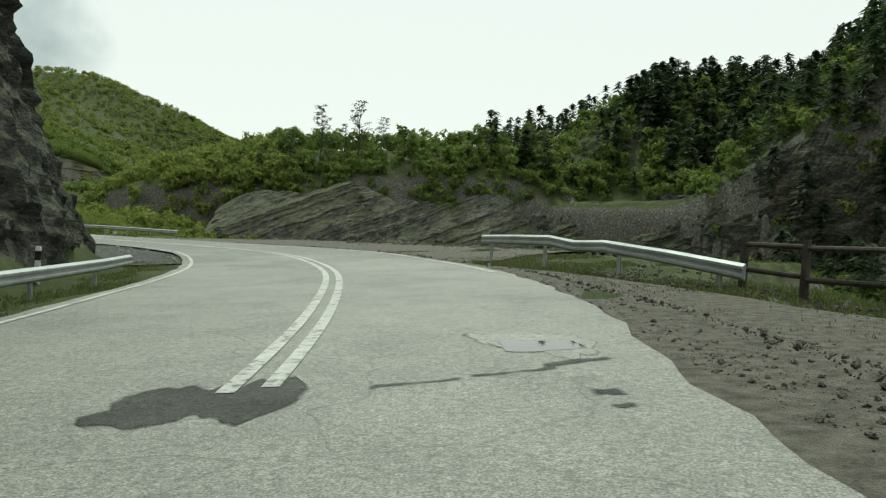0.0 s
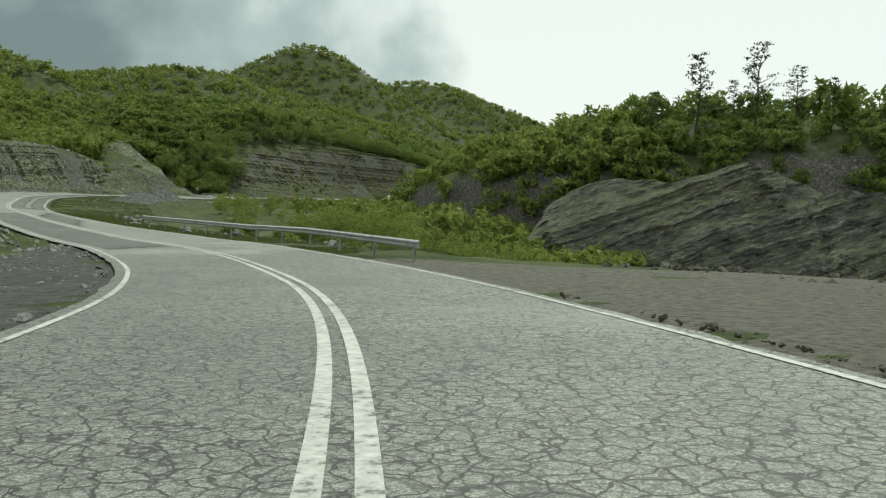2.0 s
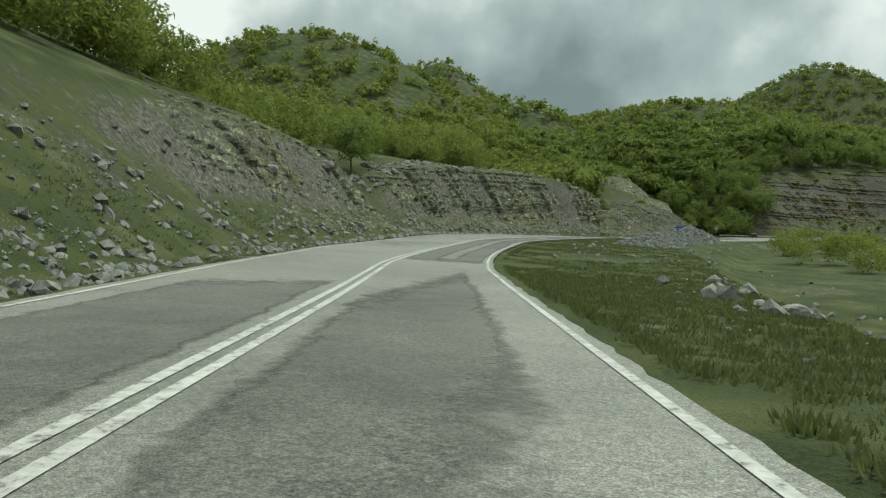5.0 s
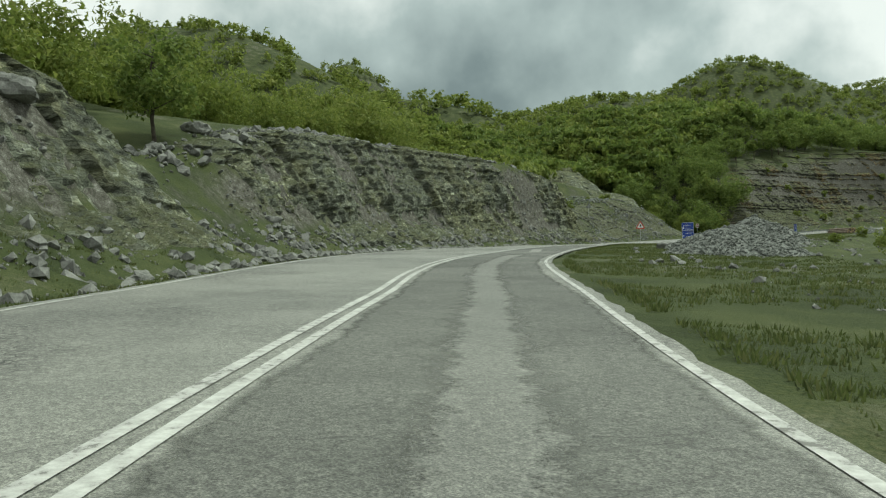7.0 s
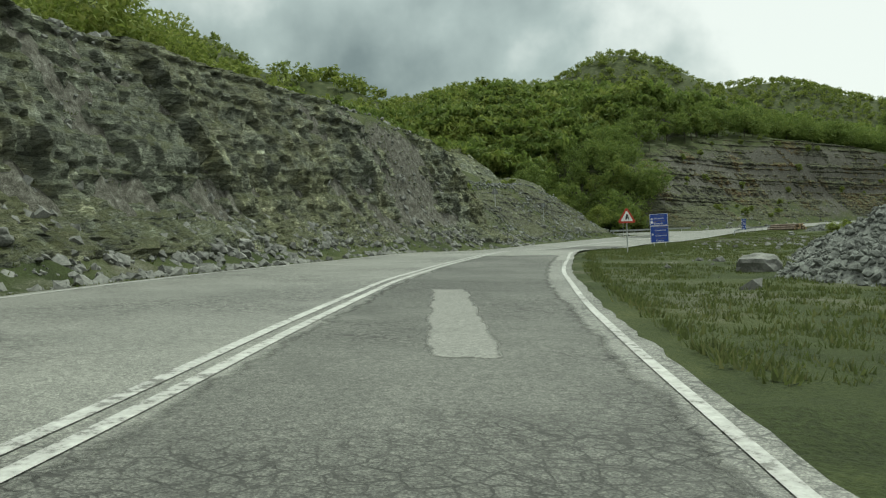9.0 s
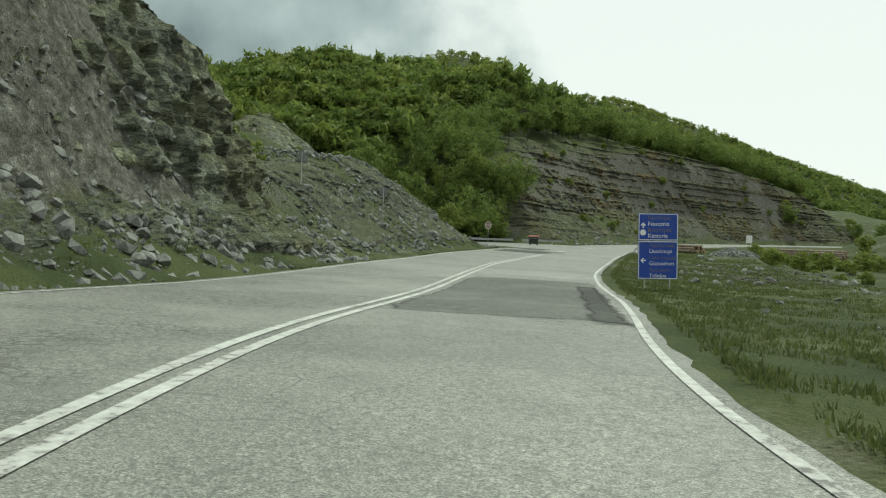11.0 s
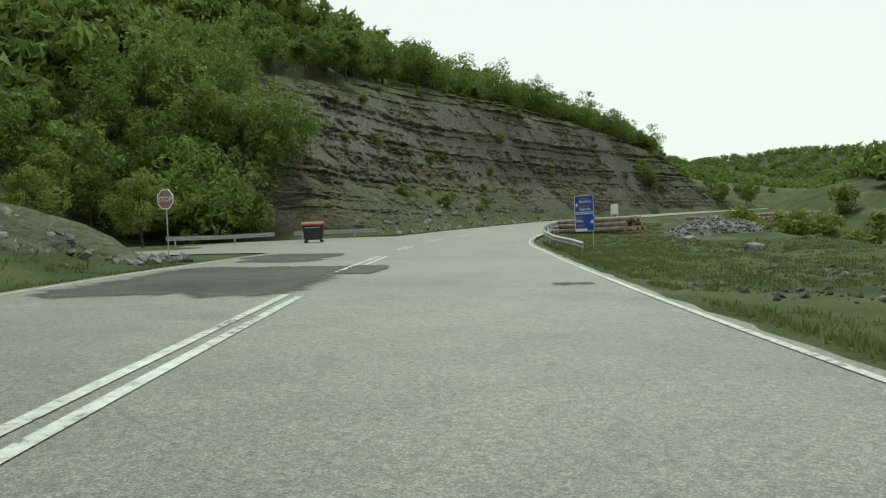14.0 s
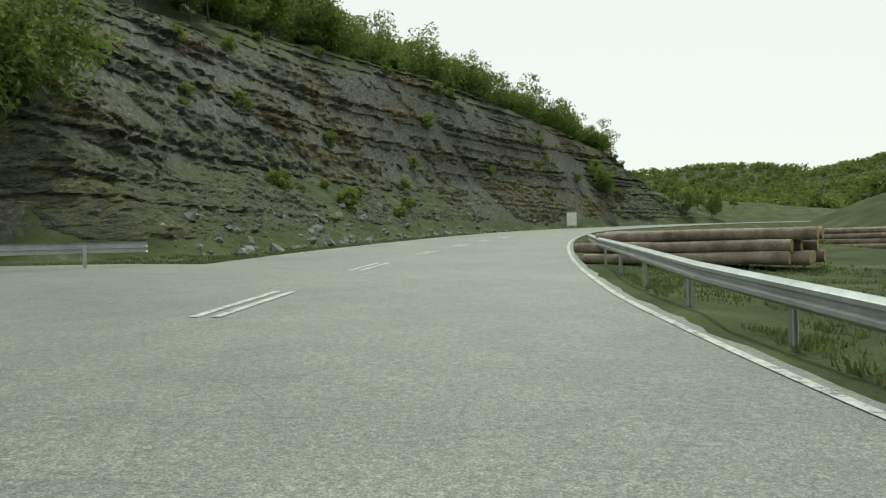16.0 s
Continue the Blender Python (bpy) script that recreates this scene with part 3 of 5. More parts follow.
def land(X, Y):
    """The height of the ground at arrays of places."""
    s, d = road_coords(X, Y)
    zr = np.interp(s, RS, RP[:, 2])
    bank = np.interp(s, RS, BANK)
    left, right = np.interp(s, RS, D_LEFT), np.interp(s, RS, D_RIGHT)
    z0 = zr + bank * np.clip(d, -12, 12)
    u = np.maximum(left - 0.35 - d, 0)
    verge, high, run, slope, steep = (np.interp(s, RS, k) for k in (L_VERGE, L_HIGH, L_RUN, L_SLOPE, L_STEEP))
    cut = np.clip((u - verge) / run, 0, 1)
    mouth = np.clip((s - 333) / 3, 0, 1) * np.clip((366 - s) / 3, 0, 1) * (d < 0) * (u < 40)
    zl = z0 - (0.16 - 0.11 * mouth) * np.clip(u / 0.6, 0, 1) + high * ((1 - steep) * cut**1.1 + steep * np.interp(cut, (0, 0.42, 0.55, 0.78, 0.88, 1), (0, 0.24, 0.5, 0.9, 0.97, 1))) + slope * np.maximum(u - verge - run, 0) * np.clip(1.6 - u / 160, 0.25, 1)
    w = np.maximum(d - right - 0.55, 0)
    flat, drop = np.interp(s, RS, R_FLAT), np.interp(s, RS, R_DROP)
    k = np.clip((w - flat) / (drop * 2.2 + 1), 0, 1)
    zr2 = z0 - 0.14 * np.clip(w / 0.8, 0, 1) - drop * k * k * (3 - 2 * k) - 0.012 * np.maximum(w - flat, 0).clip(0, 60)
    z = np.where(d < left - 0.35, zl, np.where(d > right + 0.55, zr2, z0 - 0.12))
    off = np.maximum(u, w)
    far = hills(X, Y)
    # the valley floor stays flat up to the foot of the far cliff
    foot = 140 - np.maximum(X - 13, 0) * 0.95 + np.maximum(-34 - X, 0) * 0.35
    open_floor = (d > 0) & (X > -85) & (Y < 300)
    far = np.where(open_floor, far * np.clip((Y - foot) / 7, 0, 1), far)
    # a gully runs between the lay-by and the far cliff
    gully = np.clip((X + 62) / 26, 0, 1) * np.clip((185 - Y) / 30, 0, 1)
    dale = ((1 - gully) * np.clip((w - 16) / 40, 0, 1) + gully * np.clip((w - np.maximum(flat, 8)) / 15, 0, 1)) * (d > 0)
    z = z + dale * (-2.9 - 4.0 * gully + 2.4 * np.clip((Y - 230) / 150, 0, 1) - z)
    soft = np.clip((off - 9) / 30, 0, 1)
    rough = fbm(X, Y, scale=0.05, octaves=5) * 1.6 * np.clip((off - 4) / 30, 0, 1) + fbm(X, Y, scale=0.5, octaves=3, seed=3) * 0.14 * np.clip((off - 0.6) / 3, 0, 1) * (1 - mouth)
    base = np.where(d > 0, z, np.minimum(z, zr + high + 14))
    z = np.maximum(base, np.where(soft > 0, far * soft - 6 * (1 - soft) - 9 * np.maximum(gully, (d > 0) * np.clip((345 - Y) / 40, 0, 1)) * np.clip(1 - far / 3, 0, 1), -50)) + rough
    crag = fbm(X, Y, scale=0.02, octaves=5, seed=5)
    return z + np.clip(far - 8, 0, 40) * 0.14 * crag * soft


def land_at(x, y):
    return float(land(np.array([[float(x)]]), np.array([[float(y)]]))[0, 0])


def stretched(lo, hi, near_lo, near_hi, fine, n_out):
    """Coordinates that are fine in a middle stretch and grow coarser to both sides."""
    mid = np.arange(near_lo, near_hi, fine)
    g = np.linspace(0, 1, n_out + 1)[1:] ** 2.2
    return np.concatenate([(near_lo - g * (near_lo - lo))[::-1], mid, near_hi + g * (hi - near_hi)])


GX, GY = np.meshgrid(stretched(-2600, 2300, -260, 70, 1.2, 70), stretched(-1200, 3200, -20, 430, 1.2, 70), indexing="ij")
GZ = land(GX, GY)
ground = tagged(new("ground", grid_mesh("ground", np.stack([GX, GY, GZ], -1), M_GROUND)), "rough grassy valley ground with bare stony soil", "ground", kind="structure")


# ---- road ----
def strip(name, s0, s1, left, right, up, mat, step=0.5, cols=2):
    """A band of the road between two offsets (tables along the road or numbers)."""
    s = np.arange(s0, s1 + 0.01, step)
    lo, hi = (at(t, s) if isinstance(t, np.ndarray) else np.full(s.size, t) for t in (left, right))
    f = np.linspace(0, 1, cols)
    d = lo[:, None] + (hi - lo)[:, None] * f[None]
    x, y, z = (at(RP[:, k], s)[:, None] for k in range(3))
    P = np.stack([x + d * at(RN[:, 0], s)[:, None], y + d * at(RN[:, 1], s)[:, None], z + at(BANK, s)[:, None] * np.clip(d, -12, 12) + up], -1)
    return grid_mesh(name, P, mat, flip=True)


edge_l = D_LEFT - 0.32 + 0.10 * np.array([noise.noise((v * 0.7, 1, 0)) for v in RS])
edge_r = D_RIGHT + keyed([(-60, -0.5), (3, -0.95), (7, -0.7), (11, -0.1), (17, 0.26), (560, 0.22)]) + 0.12 * np.array([noise.noise((v * 0.9, 7, 0)) + 0.6 * noise.noise((v * 2.6, 3, 0)) for v in RS])
M_ASPHALT_SMOOTH = asphalt("smooth grey asphalt", (0.098, 0.101, 0.092), (0.150, 0.152, 0.139), 0.7)
road = tagged(new("road", strip("road", -58, 279, edge_l, edge_r, 0.0, M_ASPHALT, 0.5, 7)), "worn pale grey asphalt road with cracks", "road", kind="structure")
road_ahead = tagged(new("road", strip("road", 279, 550, edge_l, edge_r, 0.0, M_ASPHALT_SMOOTH, 0.5, 7)), "smooth grey asphalt road past the junction", "road", kind="structure")


def line(name, s0, s1, table, shift, width, label):
    ob = new(name, strip(name, s0, s1, table + shift - width / 2, table + shift + width / 2, 0.010, M_PAINT, 0.5, 2))
    return tagged(ob, label, "road marking", kind="structure")


for sh in (-0.15, 0.15):
    line("road_line", 322.3, 332, D_MID, sh, 0.145, "short end of the white double centre line")
    line("road_line", 6 if sh < 0 else 6.2, 316, D_MID, sh, 0.145, "worn white double centre line on asphalt")
for a in range(7):
    s0 = 338.2 + 10.4 * a
    for sh in (-0.15, 0.15):
        line("road_line", s0, s0 + 4.0, D_MID, sh, 0.14, "white dashed centre line on asphalt")
line("road_line", -50, 329, D_LEFT, 0, 0.12, "white edge line on asphalt")
line("road_line", 368, 545, D_LEFT, 0, 0.12, "white edge line on asphalt")
line("road_line", 19, 545, D_RIGHT, 0, 0.12, "chipped white edge line on asphalt")


WORN = keyed([(-60, 0.1), (0, 0.2), (22, 0.3), (32, 0.75), (45, 0.9), (76, 0.9), (86, 0.15), (95, -0.1), (150, 0.0), (180, 0.35), (196, 0.55), (232, 0.55), (250, 0.35), (258, 0.7), (271, 0.75), (276, 0.2), (300, 0.1), (318, 0.25), (345, -0.2), (550, -0.2)])


def set_worn(ob, s_of):
    a = ob.data.attributes.new("worn", "FLOAT", "POINT")
    a.data.foreach_set("value", at(WORN, s_of).astype(np.float32))


set_worn(road, np.repeat(np.arange(-58, 279.01, 0.5), 7))
set_worn(road_ahead, np.repeat(np.arange(279, 550.01, 0.5), 7))


def road_patch(s0, s1, d0, d1, mat, label, seed, up=0.004, wob=0.25, slant=0.0, follow=None, fray=0.16, soft_end=None):
    """A patch of other asphalt with ragged edges, laid along the road; follow: the table that d counts from."""
    ns, nd = max(8, int((s1 - s0) / 0.25)), 22
    F, G = np.meshgrid(np.linspace(0, 1, ns), np.linspace(0, 1, nd), indexing="ij")
    S, D = s0 + (s1 - s0) * F, d0 + (d1 - d0) * G
    rag = lambda v, k: fbm(v, np.full_like(v, seed * 3.7 + k), None, 0.9, 4, seed) + 0.6 * fbm(v, np.full_like(v, seed * 1.3 + k), None, 4.0, 2, seed)
    S2 = S + wob * 2.2 * (rag(D * 1.5, 1) * (1 - F) + rag(D * 1.5, 9) * F) + slant * (D - (d0 + d1) / 2)
    edge = np.clip(np.minimum(F, 1 - F) * (s1 - s0) / 1.2, 0, 1) ** 0.5
    D2 = D + wob * (rag(S, 3) * (1 - G) + rag(S, 7) * G) + (0.5 - G) * (d1 - d0) * 0.35 * (1 - edge) * min(1, wob * 4)
    if follow is not None:
        D2 = D2 + at(follow, S2)
    P = np.stack([at(RP[:, 0], S2) + D2 * at(RN[:, 0], S2), at(RP[:, 1], S2) + D2 * at(RN[:, 1], S2), at(RP[:, 2], S2) + at(BANK, S2) * np.clip(D2, -12, 12) + up], -1)
    ob = tagged(new("road_patch", grid_mesh("road_patch", P, mat, flip=True)), label, "road patch", kind="structure")
    set_worn(ob, S2.ravel())
    rim = ob.data.attributes.new("rim", "FLOAT", "POINT")
    near = np.minimum(np.minimum(F, 1 - F) * (s1 - s0) / (soft_end or fray), np.minimum(G, 1 - G) * (d1 - d0) / fray)
    rim.data.foreach_set("value", np.clip(near, 0, 1).ravel().astype(np.float32))
    return ob


M_DAMP = asphalt("damp asphalt", (0.026, 0.028, 0.026), (0.068, 0.070, 0.064), 0.5, 0.8, 0.2, True)
M_PALE = asphalt("pale asphalt patch", (0.165, 0.165, 0.152), (0.215, 0.212, 0.197), 0.15, frayed=True)
M_WATER, _n, _l, _b = material("puddle water", 0.03, 0, 0.5)
_b.inputs["Base Color"].default_value = (0.05, 0.05, 0.045, 1)
road_patch(5.0, 6.5, -2.1, -0.5, M_DAMP, "dark sunken asphalt patch across the road line", 1)
road_patch(7.3, 8.7, 0.8, 2.2, M_PALE, "pale patch round a shallow puddle in broken asphalt", 2)
road_patch(7.7, 8.2, 1.1, 2.0, M_WATER, "small puddle in a hollow of the asphalt", 21, 0.007, 0.08)
road_patch(5.65, 6.0, 1.4, 1.75, M_DAMP, "small dark pothole in the asphalt edge", 22, 0.005, 0.08)
road_patch(5.2, 5.42, 1.45, 1.75, M_DAMP, "small dark pothole in the asphalt edge", 23, 0.005, 0.08)
for s0, d0, long_, seed_ in ((6.2, -0.2, 0.16, 51), (6.55, 0.6, 0.2, 52), (6.9, 1.25, 0.26, 53)):
    road_patch(s0, s0 + long_, d0, d0 + 0.85, M_DAMP, "dark crumbled crack across the asphalt", seed_, 0.005, 0.05, 0.35)
road_patch(82, 136, -3.6, -0.4, M_ASPHALT_NEW, "darker resurfaced asphalt in the oncoming lane", 3, 0.004, 0.08, 0.8, D_MID, 0.4, 5.0)
road_patch(112, 141, 0.4, 3.2, M_ASPHALT_NEW, "darker resurfaced asphalt in the bend", 31, 0.004, 0.1, 5.0, D_MID, 0.6, 12.0)
road_patch(150, 243, 0.2, 4.0, M_ASPHALT_NEW, "dark cracked asphalt in the lane", 4, 0.004, 0.12, 0.0, D_MID, 0.4, 5.0)
road_patch(151, 207, 1.45, 2.85, asphalt("worn streak", (0.092, 0.094, 0.086), (0.14, 0.141, 0.129), 0.3, frayed=True), "pale worn streak between the wheel tracks", 41, 0.007, 0.10, 0.0, D_MID, 0.7, 6.0)
road_patch(210.5, 219.7, 1.95, 2.8, asphalt("repair asphalt", (0.125, 0.126, 0.116), (0.18, 0.18, 0.166), 0.2, frayed=True), "pale rectangular asphalt repair in the lane", 5, 0.009, 0.07, 0.0, D_MID - 0.08 * (RS - 210.5))
road_patch(255, 269.5, 1.5, 2.3, M_DAMP, "damp dark strip along the road edge", 6, 0.009, 0.12, 0.0, None, 0.34, 2.0)
road_patch(256, 271.5, -2.1, 2.35, M_ASPHALT_NEW, "dark asphalt strip across the lane", 7, 0.004, 0.1, 0.0, None, 0.35)
road_patch(315.5, 325.5, -8.0, -2.3, M_DAMP, "large damp dark asphalt patch at the junction", 8, 0.006, 0.3, 0.0, None, 1.2)
road_patch(330.5, 335, -8.3, -4.6, M_DAMP, "dark asphalt repair at the junction", 9, 0.006, 0.3)
road_patch(327.5, 330.5, -7.6, -4.6, M_DAMP, "dark asphalt repair at the junction", 91, 0.006, 0.2)
road_patch(321.5, 325.5, -2.9, -1.7, M_DAMP, "dark asphalt patch over the end of the centre line", 92, 0.014, 0.15)
road_patch(317.8, 318.5, 2.1, 3.2, M_DAMP, "small dark asphalt patch in the lane", 10, 0.006, 0.12)

# the gravel lay-by outside the first bend, and the side road at the junction
layby = strip("layby", 26, 74, edge_r - 0.1, D_RIGHT + keyed([(24, 1), (30, 5), (36, 13), (44, 20), (57, 20), (67, 6), (76, 0.6)]), -0.06, M_GRAVEL, 0.5, 14)
tagged(new("pavement", layby), "flat grey gravel lay-by beside the road", "gravel lay-by", kind="structure")
verge = strip("verge", -30, 25, edge_r - 0.1, D_RIGHT + keyed([(-30, 3.2), (8, 3.4), (16, 2.2), (25, 0.6)]) + 0.25 * np.array([noise.noise((v * 0.5, 3, 0)) for v in RS]), -0.05, M_GRAVEL, 0.5, 10)
tagged(new("verge", verge), "stony brown gravel verge beside the asphalt", "gravel verge", kind="structure")
inner = strip("inner_verge", 32, 90, D_LEFT - keyed([(30, 1.2), (38, 5.5), (66, 6.0), (82, 3.0), (92, 0.8)]) + 0.4 * np.array([noise.noise((v * 0.4, 5, 0)) for v in RS]), edge_l + 0.05, -0.09, M_SCREE, 0.5, 14)
tagged(new("verge", inner), "dark grey scree verge inside the bend", "gravel verge", kind="structure")
side = strip("side_road", 337, 362, D_LEFT - 40, edge_l + 0.05, -0.006, M_ASPHALT_SMOOTH, 0.5, 30)
tagged(new("side_road", side), "worn asphalt side road joining at the junction", "road", kind="structure")


# ---- rock cuts ----
def rock_cut(s0, s1, u0, u1, mat, label, step=0.32, strength=1.0, bed=0.4, seed=0, dip=0.10, nu=64, pier=0.95, bench=0.55):
    """A displaced rock face over the cut slope left of the road."""
    s = np.arange(s0, s1, step)
    f = np.linspace(0, 1, nu)
    verge, run = at(L_VERGE, s), at(L_RUN, s)
    U = (verge + u0)[:, None] + (run + u1 - u0)[:, None] * f[None]
    d = at(D_LEFT, s)[:, None] - 0.35 - U
    X = at(RP[:, 0], s)[:, None] + d * at(RN[:, 0], s)[:, None]
    Y = at(RP[:, 1], s)[:, None] + d * at(RN[:, 1], s)[:, None]
    Z = land(X, Y)
    # out of the slope: towards the road and a little up
    nx, ny = at(RN[:, 0], s)[:, None], at(RN[:, 1], s)[:, None]
    ends = np.minimum(np.clip((s - s0) / 4, 0, 1), np.clip((s1 - s) / 4, 0, 1))[:, None] * np.minimum(np.clip(f / 0.10, 0, 1), np.clip((1 - f) / 0.12, 0, 1))[None]
    face = (0.35 + 0.65 * np.clip((f - 0.25) / 0.15, 0, 1))[None] * ends
    big = fbm(X, Y, Z, 0.16, 3, seed + 1)
    tilt = Z + dip * s[:, None] + 0.3 * fbm(X, Y, Z, 0.25, 2, seed + 2)
    def cells(v, k):
        h = np.sin(np.floor(v) * 91.7 + k) * 43758.5
        return h - np.floor(h)
    beds = cells(tilt / bed, 1.0) * 0.5 + cells(tilt / (bed * 2.7) + 0.4, 2.0) * 0.5
    along = s[:, None] + 0.5 * fbm(X, Y, Z, 0.35, 2, seed + 4) + 0.12 * Z
    blocks = cells(along / 1.3 + np.floor(tilt / (bed * 2.7)) * 0.37, 5.0)
    piers = cells(along / 2.9 + 0.3 * np.floor(tilt / 3.5), 8.0) * 0.6 + cells(along / 7.3, 11.0) * 0.6
    fine = fbm(X, Y, Z, 1.6, 3, seed + 6)
    out = strength * (face * (bench * (beds - 0.5) + 0.40 * (blocks - 0.5) + pier * (piers - 0.6)) + ends * (0.5 * big + 0.26 * fine + 0.12 * fbm(X, Y, Z, 4.5, 2, seed + 9))) + 0.15 * ends - 0.35 * (1 - ends)
    P = np.stack([X + nx * out, Y + ny * out, Z + out * 0.12], -1)
    return tagged(new("rock_cut", grid_mesh("rock_cut", P, mat, smooth=False)), label, "rock face", kind="structure")


M_ROCK_DARK = rock_material("dark mossy rock", [(0.018, 0.020, 0.016), (0.052, 0.056, 0.046), (0.098, 0.102, 0.088), (0.25, 0.255, 0.23)], (0.9, 0.8, 0.62))
M_ROCK_BANK = rock_material("broken dark slate", [(0.026, 0.028, 0.024), (0.085, 0.088, 0.075), (0.15, 0.153, 0.132), (0.42, 0.42, 0.39)], (0.95, 0.92, 0.74), (0.05, 0.04))
rock_cut(-30, 33, -0.3, 3, M_ROCK_DARK, "steep dark rock cut with moss beside the road", 0.2, 1.3, seed=1, nu=100)
rock_cut(158, 199, 0.6, 1.5, M_ROCK, "sloping grey slate cut with rubble and grass", 0.22, 0.9, seed=2, nu=84)
rock_cut(201, 290, 0.3, 1.2, M_ROCK, "high grey slate rock cut with thin tilted beds", 0.2, 1.15, 0.34, seed=3, dip=-0.06, nu=100)
rock_cut(286, 335, 0.6, 2.5, M_ROCK_BANK, "dark broken rock bank with rubble beside the junction", 0.24, 0.75, 0.4, seed=6, dip=0.05, nu=80)
rock_cut(369, 506, 0.5, 1.5, M_ROCK_RED, "tall rusty and grey bedded cliff above the road", 0.28, 1.35, 0.42, seed=4, dip=0.02, nu=130, pier=0.25, bench=1.0)


def free_rock(name, x, y, turn, length, depth, high, mat, label, seed, lean=0.45, step=0.4, strength=1.0, shape=2.6, dip=0.12):
    """A rock outcrop or far cliff standing on the land: a bulging face, along its length."""
    a = np.linspace(-1, 1, max(24, int(length / step)))
    f = np.linspace(0, 1, max(18, int(high * 1.5 / step)))
    A, Fv = np.meshgrid(a, f, indexing="ij")
    prof = np.clip(1 - np.abs(A) ** shape, 0, 1) ** 0.7 * (0.82 + 0.25 * fbm(A * length * 0.5, np.zeros_like(A), None, 0.12, 3, seed))
    lx = A * length / 2
    ly = Fv ** 1.15 * depth * lean * 2 - depth * 0.5
    c, q = math.cos(radians(turn)), math.sin(radians(turn))
    X, Y = x + lx * c - ly * q, y + lx * q + ly * c
    Z0 = land(X, Y)
    base = np.minimum.accumulate(Z0[:, :1], axis=1)
    Z = np.maximum(base + prof * high * Fv ** 0.85 - 0.6, Z0 - 0.8)
    tilt = Z + dip * lx + 0.7 * fbm(X, Y, Z, 0.2, 2, seed + 2)
    h1 = np.sin(np.floor(tilt / 0.55) * 91.7) * 43758.5
    h2 = np.sin(np.floor((lx + 1.2 * fbm(X, Y, Z, 0.3, 2, seed + 5)) / 2.2 + np.floor(tilt / 1.6) * 0.4) * 37.1) * 43758.5
    out = strength * (1.6 * fbm(X, Y, Z, 0.12, 3, seed + 3) + 0.6 * (h1 - np.floor(h1) - 0.4) + 0.8 * (h2 - np.floor(h2) - 0.5) + 0.3 * fbm(X, Y, Z, 1.2, 3, seed + 7)) * np.clip(prof * 2, 0, 1)
    P = np.stack([X + q * out, Y - c * out, Z + 0.2 * out], -1)
    return tagged(new(name, grid_mesh(name, P, mat, smooth=False, flip=False)), label, "rock face", kind="structure")


free_rock("rock_outcrop", -231, 268, 38, 36, 13, 7, M_ROCK, "grey bedded rock outcrop on the wooded slope", 11, 0.5, 0.4, 1.3)
for s_, u_, long_, high_, seed_ in ((126, 15, 12, 2.2, 21), (137, 11.5, 9, 1.6, 22), (148, 10, 11, 2.0, 23), (143, 17, 13, 2.0, 24)):
    p = spot(s_, float(at(D_LEFT, s_)) - u_)
    free_rock("rock_ledge", p.x, p.y, heading(s_) + 90 + 8 * (seed_ % 3), long_, 3, high_, M_ROCK, "grey rock ledge breaking out of the grassy bank", seed_, 0.5, 0.25, 0.5)
free_rock("rock_outcrop", -208, 254, 48, 24, 8, 4.5, M_ROCK, "low rubble covered rock bank by the junction", 12)
free_rock("far_cliff", -9, 138, 4, 66, 9, 17.0, M_ROCK_SLAB, "grey slate cliff of tilted slabs across the valley", 13, 0.5, 0.4, 1.0, 5, -0.42)
free_rock("far_cliff", 37, 121, -40, 60, 9, 17.0, M_ROCK_DARK, "dark grey slate cliff across the valley", 14, 0.5, 0.4, 1.0, 5, -0.42)
free_rock("far_cliff", -236, 430, 70, 60, 16, 16, M_ROCK_RED, "far grey rock cut under wooded hill", 15, 0.5, 0.9, 1.3)


# ---- loose stones, gravel and grass ----
rng = np.random.default_rng(7)


def stone_templates(n):
    """Angular broken stones, each lying at a tilt of its own."""
    out = []
    for k in range(n):
        bm = bmesh.new()
        bmesh.ops.create_icosphere(bm, subdivisions=1, radius=1.0)
        tilt = Euler((0.7 * math.sin(k * 2.1), 0.7 * math.sin(k * 3.7 + 1), k * 1.3)).to_matrix()
        for v in bm.verts:
            v.co *= 1 + 0.6 * noise.noise(v.co * 1.3 + Vector((k * 5.1, 0, 0)))
            v.co = Vector((max(-0.9, min(0.9, v.co.x * 1.2)), max(-0.8, min(0.8, v.co.y)), max(-0.45, min(0.5, v.co.z * 0.8))))
            v.co = tilt @ v.co
        bm.faces.ensure_lookup_table()
        out.append(np.array([[list(v.co) for v in f.verts] for f in bm.faces]))
        bm.free()
    return out


STONES = stone_templates(9)


def turned(T, ang):
    c, q = np.cos(ang)[:, None, None], np.sin(ang)[:, None, None]
    return np.stack([T[..., 0] * c - T[..., 1] * q, T[..., 0] * q + T[..., 1] * c, np.broadcast_to(T[..., 2], (len(ang),) + T.shape[-3:-1])], -1)


def scatter(templates, X, Y, Z, size, flat=None):
    """Copies of loose-face templates at many places, in one array of faces."""
    out = []
    kind = rng.integers(0, len(templates), len(X))
    for k, T in enumerate(templates):
        i = np.where(kind == k)[0]
        if len(i) == 0:
            continue
        V = turned(T, rng.uniform(0, 6.28, len(i))) * size[i][:, None, None, None]
        V = V + np.stack([X[i], Y[i], Z[i]], -1)[:, None, None, :]
        out.append(V.reshape(-1, *V.shape[2:]))
    return np.concatenate(out)


